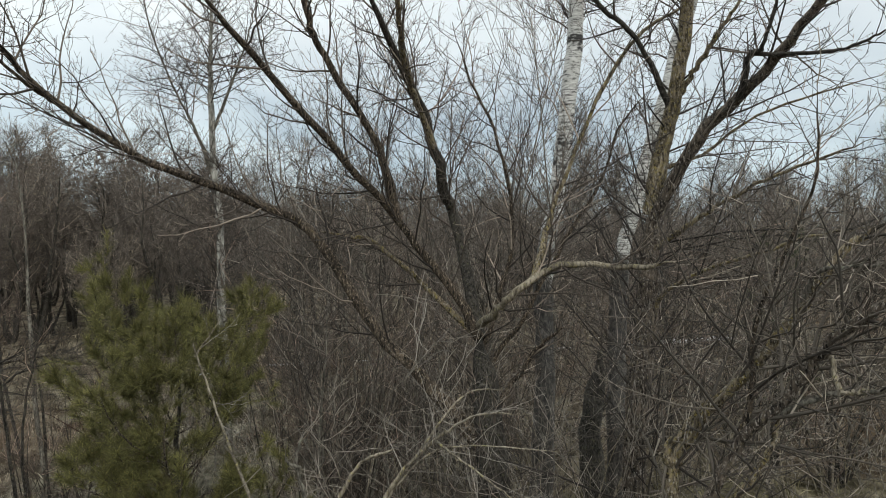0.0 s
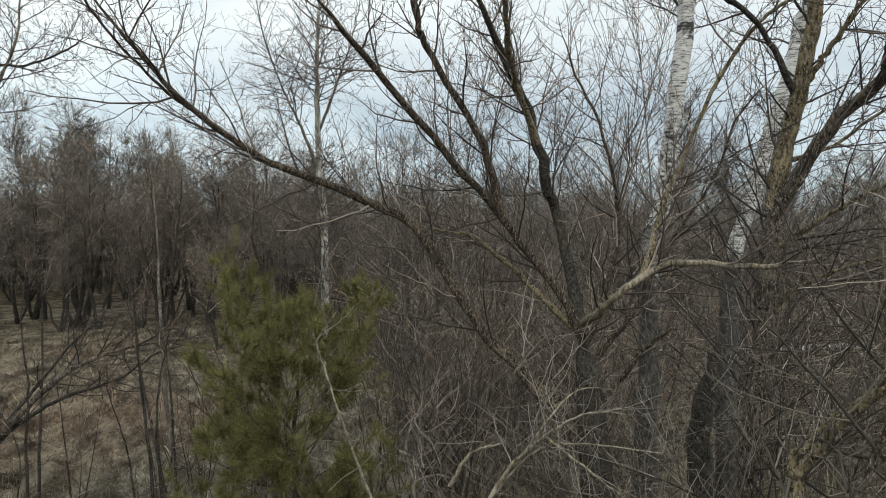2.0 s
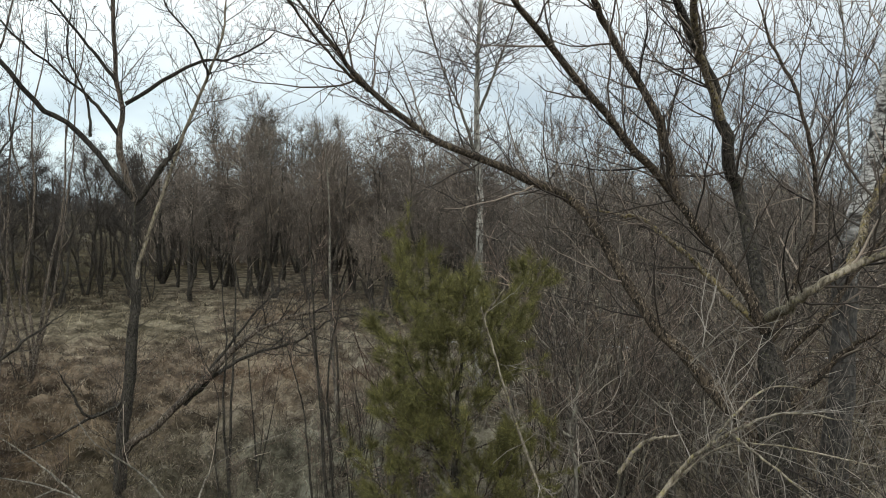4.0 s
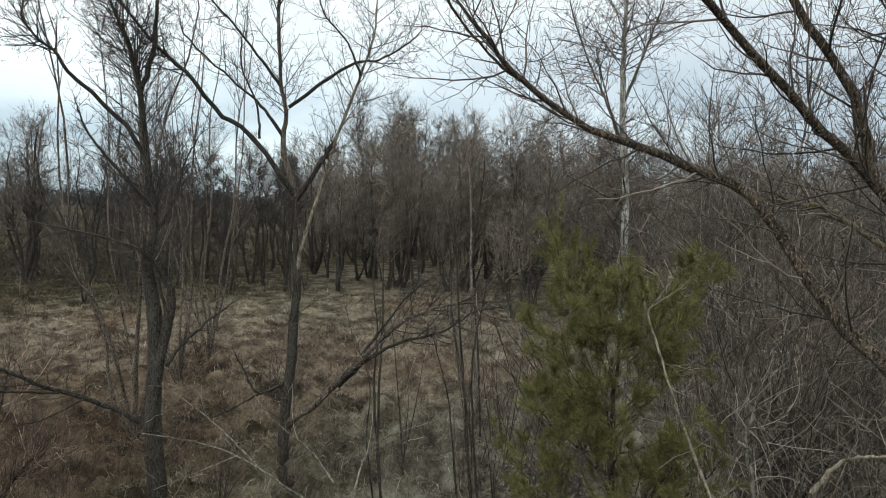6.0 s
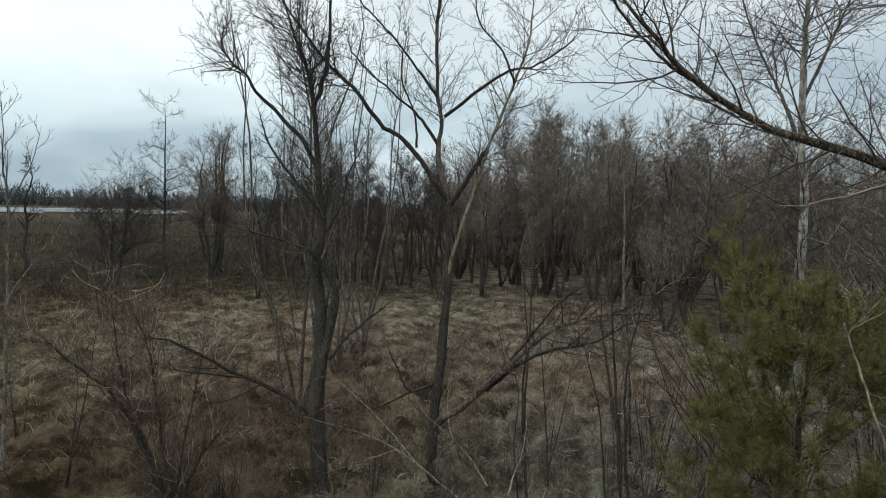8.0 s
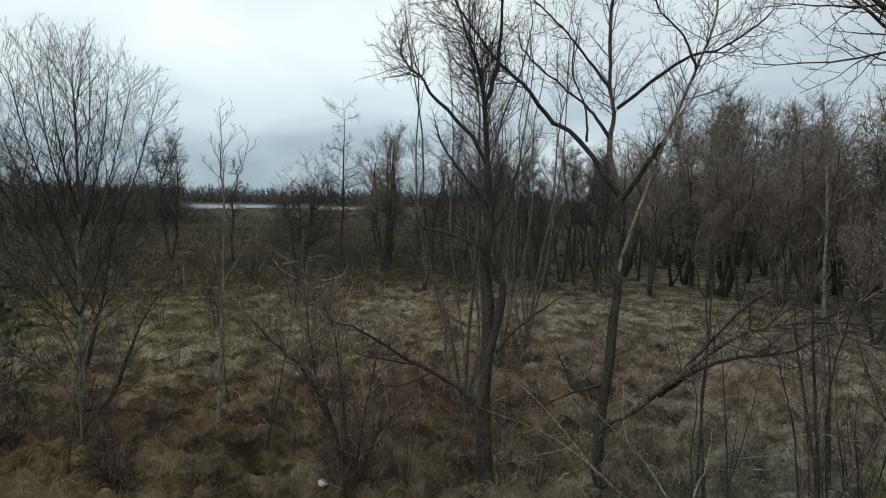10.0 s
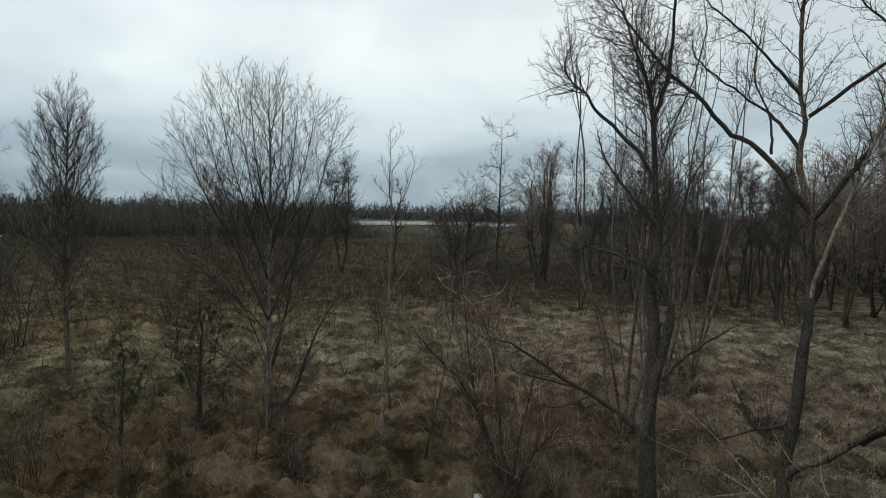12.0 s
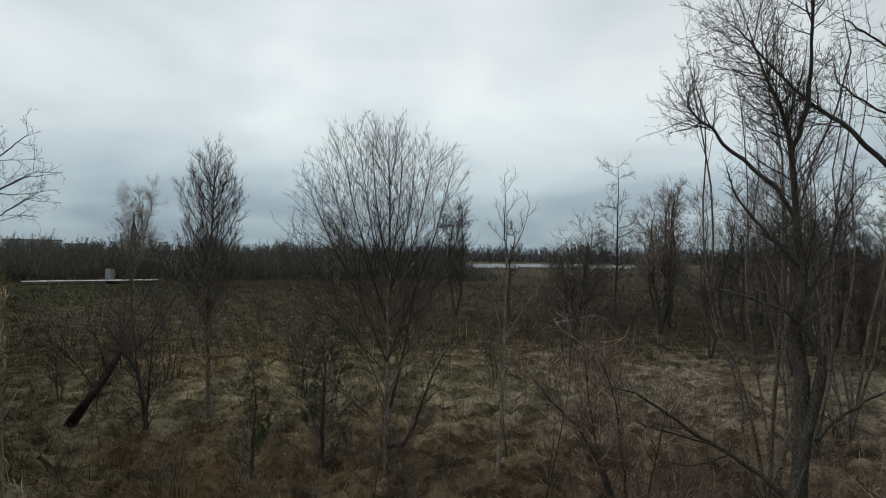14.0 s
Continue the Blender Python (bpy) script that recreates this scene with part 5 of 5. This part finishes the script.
scatter(reds, [(-10.7, 3.5), (-11.9, 4.1), (-9.5, 5.7), (-12.6, 3.2), (-8.3, 6.5), (-7.7, 8.1), (-11.2, 5.9), (-13.6, 2.0), (-9.9, 8.6), (-14.4, 4.6), (-6.4, 8.8), (-12.6, 6.6)], R8, 0.65, 1.05)
stems = [shrub("grey_sapling", "slim grey sapling stems rising in the thicket", "shrub", R8S, n, 5.2, 0.8, BARK_GREY, TWIG_DARK, 36, 150, 0.036, 0.0026, bare=0.3, wob=0.05, group="grey saplings in the thicket") for n in (2, 3)]
scatter(stems, polar(R8S, 13, (-4, 14), (6.8, 11)), R8S, 0.8, 1.2)
rods = [shrub("willow_sapling", "upright thin dark sapling stems on the meadow", "shrub", R8, n, 4.2, 0.9, BARK_DARK, TWIG_RED, 40, 160, 0.032, 0.0028, wob=0.07, group="saplings on the meadow") for n in (3, 2)]
bushes = [shrub("dark_bush", "dark tangled bare bush at the dike's foot", "shrub", R8, n, 3.2, 1.8, BARK_DARK, TWIG_DARK, 80, 420, 0.025, 0.0035, group="bushes at the dike's foot") for n in (9, 7)]
scatter(bushes, [(-14.2, 10.6), (-13.6, 10.2), (-16.8, 12.6), (-19.5, 9.5), (-21.5, 7.2), (-17.5, 16.5)], R8S, 0.4, 0.6)
scatter(reds, [(-4.9, 9.5), (-5.3, 10.1), (-4.4, 9.0)], R8S, 0.95, 1.15)
scatter(rods, [(-4.6, 8.0), (-5.0, 8.6), (-5.4, 8.3)], R8S, 0.75, 0.95)
scatter(rods, [(-6.5, 9.4), (-7.2, 10.2), (-5.2, 9.9), (-8.3, 9.2), (-7.6, 12.4), (-12.9, 1.2), (-16.5, 0.8), (-13.4, -2.4), (-12.5, -1.5), (-17, 3)], R8, 0.6, 1.1)
scatter(rods, [(-6.9, 11.2), (-6.2, 10.6), (-7.4, 11.6), (-5.8, 11.4), (-6.6, 12.4), (-5.4, 12.0), (-7.9, 12.6), (-6.1, 9.6)], R8, 0.6, 1.0)
scatter(low, [(-10.9, 3.4), (-10.6, 2.8), (-10.2, 3.8), (-11.9, 3.2), (-9.6, 5.7), (-10.4, 6.3), (-8.9, 6.7), (-12.2, 5.2), (-13.4, 6.6), (-11.6, 7.4), (-7.4, 8.6)], R8, 0.6, 1.1)
scatter(rods, polar(R8, 34, (-12, 16), (8.5, 17)), R8, 0.8, 1.5)
scatter(bushes, [(-13.2, -6.6), (-14.8, -7.4), (-12.6, -4.6), (-16.5, -6.2), (-14.0, -5.6), (-17.2, -8.2), (-18.5, -6), (-11.8, -6.2), (-12.4, -8.6), (-15.4, -9.2), (-20.5, -9)], R8, 0.7, 1.1)
scatter(bushes, [(-8.4, -7.4), (-9.2, -8.3), (-10.2, -8.6)], R8S, 0.42, 0.55)
scatter(bushes, polar(R8, 11, (94, 113), (13, 27)), R8, 0.5, 1.0)
scatter(bushes, polar(R8, 12, (89, 108), (11.5, 19)), R8, 0.45, 0.85)
scatter(bushes, [(-11.05, 2.6), (-10.8, 2.3), (-11.3, 2.2)], R8S, 0.5, 0.68)
scatter(bushes, polar(R8S, 6, (98, 112), (11, 17)), R8S, 0.45, 0.75)


# single trees out on the meadow
grey = [wood_tree("grey_willow", "slim grey many stemmed willow behind the meadow trees", R8, n, 11.0, 2.8, BARK_WILLOW, TWIG_DARK, 8 * n, 170, 1100, 0.055, 0.003, 0.4, 0.13, 0.35, (20, 50), 0.02, group="slim willows on the meadow") for n in (6, 5)]
scatter(grey, [(-14.2, 6.5), (-16.6, 9.0), (-18.2, 10.9)], R8, 0.85, 1.05)
dim = [shrub("meadow_tree", "thin dark leafless tree scattered on the meadow", "tree", R8, n, 5.5, 2.0, BARK_DARK, TWIG_BACKLIT, 60, 340, 0.05, 0.006, bare=0.2, group="thin trees on the meadow") for n in (3, 2, 4)]
scatter(dim, [(-17.5, -4.5), (-22, -6.5), (-24, -12.5), (-27, -16), (-21.5, -15), (-30, -9), (-33, -20), (-26, 1), (-30, 5), (-36, -3), (-40, -14), (-34, 9), (-38, 4), (-47, -8), (-45, -24), (-52, -18), (-58, 8), (-62, -6), (-48, 20), (-55, 24), (-36, 17), (-30, 14.5)], R8, 0.6, 1.2)
scatter(dim, polar(R8S, 16, (94, 124), (23, 48)), R8S, 0.45, 0.85)


def single(x, y, *args, **kw):
    scatter([wood_tree(*args, **kw)], [(x, y)], R8, 1, 1)


single(-42, 13.5, "alder_tree", "clump of dark alder trunks standing in the meadow", R8S, 6, 9.8, 3.4, BARK_DARK, TWIG_WOOD, 110, 620, 6400, 0.19, 0.0065, 0.36, 0.1, up=0.3, rise=(25, 60), massed=True)
single(-46, 15.5, "alder_tree", "taller thin alder behind a meadow clump", R8, 2, 12.5, 2.4, BARK_DARK, TWIG_BACKLIT, 34, 220, 2000, 0.14, 0.0068, 0.35, 0.1)
single(-44.4, 7.9, "willow_tree", "far broad crowned willow on the meadow", R8S, 3, 7.7, 4.6, BARK_DARK, TWIG_BACKLIT, 70, 520, 5600, 0.17, 0.0062, 0.28, 0.13, 0.22, (28, 65), 0.012, massed=True)
single(-53, 13.2, "alder_tree", "far single alder with a tall open crown", R8, 1, 13.5, 4.8, BARK_DARK, TWIG_BACKLIT, 30, 200, 1800, 0.14, 0.0085, 0.3, 0.02, 0.1, (45, 80), 0.008)
single(-52, -0.9, "alder_tree", "far rounded dark alder on the meadow", R8S, 2, 10.2, 3.0, BARK_DARK, TWIG_BACKLIT, 60, 460, 4600, 0.14, 0.0062, 0.34, 0.05, 0.3, (28, 60), 0.01, True)
single(-50, 3.5, "alder_tree", "far dark leafless alder pole", R8, 1, 8.0, 1.6, BARK_DARK, TWIG_BACKLIT, 20, 80, 400, 0.17, 0.01, 0.4, 0.03)
for px, py, tall in ((-98, -56, 14.5), (-92, -20, 11), (-84, -38, 9)):
    single(px, py, "poplar_tree", "distant grey poplar behind the far field", R8, 4, tall, tall * 0.42, BARK_GREY, TWIG_GREY, 80, 560, 4400, 0.15, 0.0098, 0.15, 0.12, 0.35, (22, 58), 0.01, True)
R8E = np.random.default_rng(28)
boughs = [([(-12.0, -11.4, -0.1), (-12.05, -11.35, 3.0), (-12.1, -11.3, 6.0), (-12.0, -11.2, 8.6)], 0.12, 0.02),
          ([(-12.06, -11.33, 4.4), (-12.3, -10.6, 5.6), (-12.55, -9.95, 6.2), (-12.8, -9.4, 6.65)], 0.035, 0.007),
          ([(-12.08, -11.32, 5.0), (-12.35, -10.6, 6.2), (-12.55, -9.9, 6.75), (-12.75, -9.4, 7.1)], 0.035, 0.007),
          ([(-12.1, -11.3, 5.7), (-12.3, -10.7, 6.7), (-12.5, -10.0, 7.4), (-12.65, -9.5, 7.9)], 0.03, 0.007)]
tree("willow_tree", (-12.0, -11.4, 0), boughs, "bare willow leaning out beside the dike", "tree", BARK_DARK, TWIG_BACKLIT, R8E, habit(50, 280, 700, 700, 1.2, 0.5, (30, 65), 0.2, 0.003, 0.12, (0.25, 1)))


# ---- far woods ----
def far_woods(name, label, rng, n, yaw, dist, tall, thick, mat, fade=0.0, twigs=10, bare=0.1):
    """Bushes in a belt whose height swells and sinks along it and tapers in over the first degrees."""
    a, d = rng.uniform(*yaw, n), rng.uniform(*dist, n)
    swell = 0.9 + 0.1 * np.sin(a * 0.9) + 0.1 * np.sin(a * 2.3 + 1) + 0.08 * np.sin(a * 5.1 + 2)
    if fade:
        swell *= np.clip((a - yaw[0]) / fade, 0.12, 1)
    a = np.radians(a)
    k = 4
    p = np.empty((n, k, 3))
    p[:, 0] = np.stack([-np.sin(a) * d, np.cos(a) * d, np.full(n, -0.2)], 1)
    w = unit(np.stack([rng.normal(0, 0.3, n), rng.normal(0, 0.3, n), np.ones(n)], 1))
    step = (rng.uniform(*tall, n) * swell / (k - 1))[:, None]
    for j in range(1, k):
        w = unit(w + rng.normal(0, 0.12, (n, 3)))
        p[:, j] = p[:, j - 1] + w * step
    r = thick * rng.uniform(0.6, 1.2, (n, 1)) * np.linspace(1, 0.1, k)
    one = grow(rng, (p, r), n * twigs, float(np.mean(tall)) * 0.45, (30, 80), 2, 0.3, 0.2, 0.6, (bare, 1), rmin=thick * 0.3, shrink=0.7)
    ob = new(name, mesh_of(name, [tubes((p, r), 3), spikes(one)], mat))
    tagged(ob, label, "woods", kind="stuff")


R9 = np.random.default_rng(19)
far_woods("far_woods", "distant brown belt of bare bushes", R9, 2900, (86.5, 140), (113, 152), (3.6, 9.2), 0.088, TWIG_MOSS, 5.0, 18)
far_woods("far_woods", "low brown scrub on the far meadow", R9, 1300, (56, 130), (38, 180), (0.5, 2.0), 0.04, TWIG_DARK, 0.0, 5)
# this line's haze is in its twig colour, not in the air
far_woods("far_woods", "distant haze grey line of bare trees beyond the lake", R9, 2900, (18, 135), (372, 450), (9, 13.5), 0.55, TWIG_HAZE, 0.0, 11)
far_woods("far_woods", "dark low bushes along the lake shore", R9, 420, (48, 92), (125, 190), (1.5, 4.0), 0.08, TWIG_DARK, 0.0, 16)
far_woods("far_woods", "bare wood closing the view behind the thicket", R9, 2500, (-52, 51), (58, 84), (8, 12.5), 0.075, TWIG_WOOD, 0.0, 20, 0.38)


# ---- grass ----
def grass(name, label, rng, clumps, blades, yaw, dist, tall, mat=GRASS):
    a = np.radians(rng.uniform(*yaw, clumps))
    d = rng.uniform(dist[0] ** 0.5, dist[1] ** 0.5, clumps) ** 2
    c = np.stack([-np.sin(a) * d, np.cos(a) * d], 1)
    lean = rng.normal(0, 0.35, (clumps, 2)) + np.array((0.25, -0.1))
    n = clumps * blades
    xy = np.repeat(c, blades, 0) + rng.normal(0, 0.13, (n, 2)) * (1 + np.repeat(d, blades)[:, None] / 25)
    z = height(xy[:, 0], xy[:, 1]) - 0.02
    at = np.column_stack([xy, z])
    l = rng.uniform(*tall, (n, 1)) * (0.6 + 0.8 * np.repeat(rng.random(clumps), blades)[:, None])
    o = np.column_stack([np.repeat(lean, blades, 0) + rng.normal(0, 0.45, (n, 2)), np.full(n, 0.9)])
    o = unit(o)
    mid = at + o * l * 0.55
    tip = mid + unit(o + np.column_stack([np.repeat(lean, blades, 0) * 1.2, np.full(n, -0.75)])) * l * 0.5
    side = unit(np.cross(o, rng.normal(size=(n, 3)))) * (0.003 + 0.0003 * np.repeat(d, blades)[:, None])
    v = np.stack([at - side, at + side, mid - side * 0.8, mid + side * 0.8, tip], 1).reshape(-1, 3)
    b = (np.arange(n) * 5)[:, None]
    q = np.concatenate([b + np.array([[0, 1, 3]]), b + np.array([[0, 3, 2]]), b + np.array([[2, 3, 4]])])
    ob = new(name, mesh_of(name, [(v, q)], mat, False))
    tagged(ob, label, "grass", kind="stuff")


R10 = np.random.default_rng(20)
grass("meadow_grass", "matted tussocks of dead tan grass", R10, 11500, 10, (-42, 134), (7, 42), (0.14, 0.42))
grass("pale_straw", "fine pale straws lying over dead grass", R10, 4400, 7, (2, 68), (9, 26), (0.12, 0.3), STRAW)
grass("dike_grass", "short trodden dead grass on the dike", R10, 3600, 8, (-180, 180), (0.6, 13), (0.07, 0.2))
grass("dike_grass", "short trodden dead grass on the dike's crest", np.random.default_rng(40), 2200, 8, (-180, 180), (0.3, 6.5), (0.05, 0.15))
grass("dead_weeds", "dark brown dead weeds across the far meadow", R10, 5600, 8, (50, 132), (34, 100), (0.3, 0.7), WEED)
grass("bank_grass", "tall pale dead stalks on the dike's slope", R10, 240, 9, (55, 110), (4.6, 9), (0.4, 0.9))


# ---- far buildings and litter ----
def box(x0, x1, y0, y1, z0, z1):
    v = np.array([(x, y, z) for x in (x0, x1) for y in (y0, y1) for z in (z0, z1)], float)
    return v, np.array([(0, 1, 3, 2), (4, 6, 7, 5), (0, 4, 5, 1), (2, 3, 7, 6), (0, 2, 6, 4), (1, 5, 7, 3)])


STONE, ROOF, PLASTER = plain("grey_stone", (0.16, 0.165, 0.17)), plain("dark_roof", (0.035, 0.04, 0.045)), plain("pale_plaster", (0.26, 0.28, 0.3), scale=0.3)
GLASS = plain("dark_pane", (0.06, 0.07, 0.08), 0.2)


def church(x, y):
    root = thing("church_tower", (x, y, 0), "far church tower with a thin dark spire", "tower")
    part("shaft", [box(-1.7, 1.7, -1.7, 1.7, -1, 23)], ROOF, root, smooth=False)
    ring = [(2.0 * math.cos(a * math.pi / 4), 2.0 * math.sin(a * math.pi / 4)) for a in range(8)]
    v = np.array([(p, q, 23) for p, q in ring] + [(p * 0.45, q * 0.45, 28) for p, q in ring] + [(p * 0.06, q * 0.06, 38) for p, q in ring])
    f = np.array([(k * 8 + a, k * 8 + (a + 1) % 8, k * 8 + 8 + (a + 1) % 8, k * 8 + 8 + a) for k in range(2) for a in range(8)])
    part("spire", [(v, f)], ROOF, root, smooth=False)


def block(x, y, turn, wide, deep, tall):
    root = thing("apartment_building", (x, y, 0), "far pale flat roofed building in the haze", "building")
    root.rotation_euler = (0, 0, radians(turn))
    part("wall", [box(-wide / 2, wide / 2, -deep / 2, deep / 2, -1, tall)], PLASTER, root, smooth=False)
    part("roof", [box(-wide / 2 - 0.4, wide / 2 + 0.4, -deep / 2 - 0.4, deep / 2 + 0.4, tall, tall + 0.8)], ROOF, root, smooth=False)
    for r in range(int(tall // 3)):
        for c in range(int(wide // 5)):
            px, pz = -wide / 2 + 2.5 + c * 5, 1.2 + r * 3
            part("window", [box(px - 0.9, px + 0.9, -deep / 2 - 0.08, -deep / 2 + 0.05, pz, pz + 1.4)], GLASS, root, smooth=False)


church(-476, -271)
block(-549, -409, -53, 44, 14, 13)
block(-600, -395, -56, 30, 14, 10)


def post(x, y):
    root = thing("concrete_post", (x, y, 0), "pale weathered concrete block by the far snow", "post")
    part("base", [box(-0.7, 0.7, -0.7, 0.7, -0.2, 0.3)], STONE, root, smooth=False)
    part("shaft", [box(-0.5, 0.5, -0.5, 0.5, 0.3, 2.2)], STONE, root, smooth=False)


post(-94.4, -57.7)
R11 = np.random.default_rng(21)
boughs = []
boughs.append(([(-44.5, 6.6, 0.3), (-44.2, 8.0, 0.6), (-44, 9.2, 0.9), (-43.8, 10.2, 0.7)], 0.14, 0.06))
boughs.append(([(-44.1, 8.4, 0.6), (-44.6, 9.2, 0.25), (-44.7, 10.0, 0.1)], 0.06, 0.02))
tree("fallen_log", (-44, 8.6, 0), boughs, "bleached fallen log lying on the meadow", "log", BARK_GREY, TWIG_PALE, R11, levels(8, 0.8, 14, 0.5, 14, 0.3, 0.2, 0.006))


def litter(x, y, size, label):
    """A crumpled bag: a lumpy closed skin."""
    bm = bmesh.new()
    bmesh.ops.create_icosphere(bm, subdivisions=3, radius=size)
    for v in bm.verts:
        k = 1 + 0.35 * noise.noise(v.co * (3.2 / size) + Vector((x, y, 0)))
        v.co = Vector((v.co.x * k, v.co.y * k * 0.8, v.co.z * k * 0.55))
    me = bpy.data.meshes.new("plastic_bag")
    bm.to_mesh(me)
    bm.free()
    me.materials.append(plain("bag_film", (0.38, 0.4, 0.42), 0.4))
    ob = new("plastic_bag", me)
    ob.location = (x, y, float(height(np.array(x), np.array(y))) + size * 0.4)
    tagged(ob, label, "litter")


litter(-10.75, 1.95, 0.1, "crumpled whitish plastic bag lying in dead grass")


def leaf_heap(x, y, wide, tall):
    """A low mound buried under curled dead leaves."""
    rng = np.random.default_rng(22)
    z = float(height(np.array(x), np.array(y)))
    root = thing("leaf_heap", (x, y, z - 0.05), "low mound of grey brown dead leaves", "leaves")
    bm = bmesh.new()
    bmesh.ops.create_icosphere(bm, subdivisions=4, radius=1)
    for v in bm.verts:
        k = 1 + 0.16 * noise.noise(v.co * 2.6)
        v.co = Vector((v.co.x * wide * k, v.co.y * wide * k, max(v.co.z, -0.1) * tall * k))
    me = bpy.data.meshes.new("mound")
    bm.to_mesh(me)
    bm.free()
    me.materials.append(GROUND)
    ob = new("mound", me)
    ob.parent = root
    n = 5200
    a, r = rng.uniform(0, 6.28, n), np.sqrt(rng.random(n)) * 1.25
    c = np.stack([np.cos(a) * r * wide, np.sin(a) * r * wide, tall * np.sqrt(np.clip(1 - r * r, 0, 1)) + 0.03 + rng.random(n) * 0.05], 1)
    u = unit(rng.normal(0, 1, (n, 3)) * (1, 1, 0.45))
    w = unit(np.cross(u, rng.normal(0, 0.4, (n, 3)) + (0, 0, 1)))
    l = rng.uniform(0.02, 0.05, (n, 1))
    v = np.stack([c - u * l, c + w * l * 0.5, c + u * l + (0, 0, 0.012), c - w * l * 0.5 + (0, 0, 0.015)], 1).reshape(-1, 3)
    part("leaves", [(v, np.arange(n * 4).reshape(-1, 4))], TWIG_GREY, root, smooth=False)


leaf_heap(-5.3, 9.7, 1.0, 0.55)
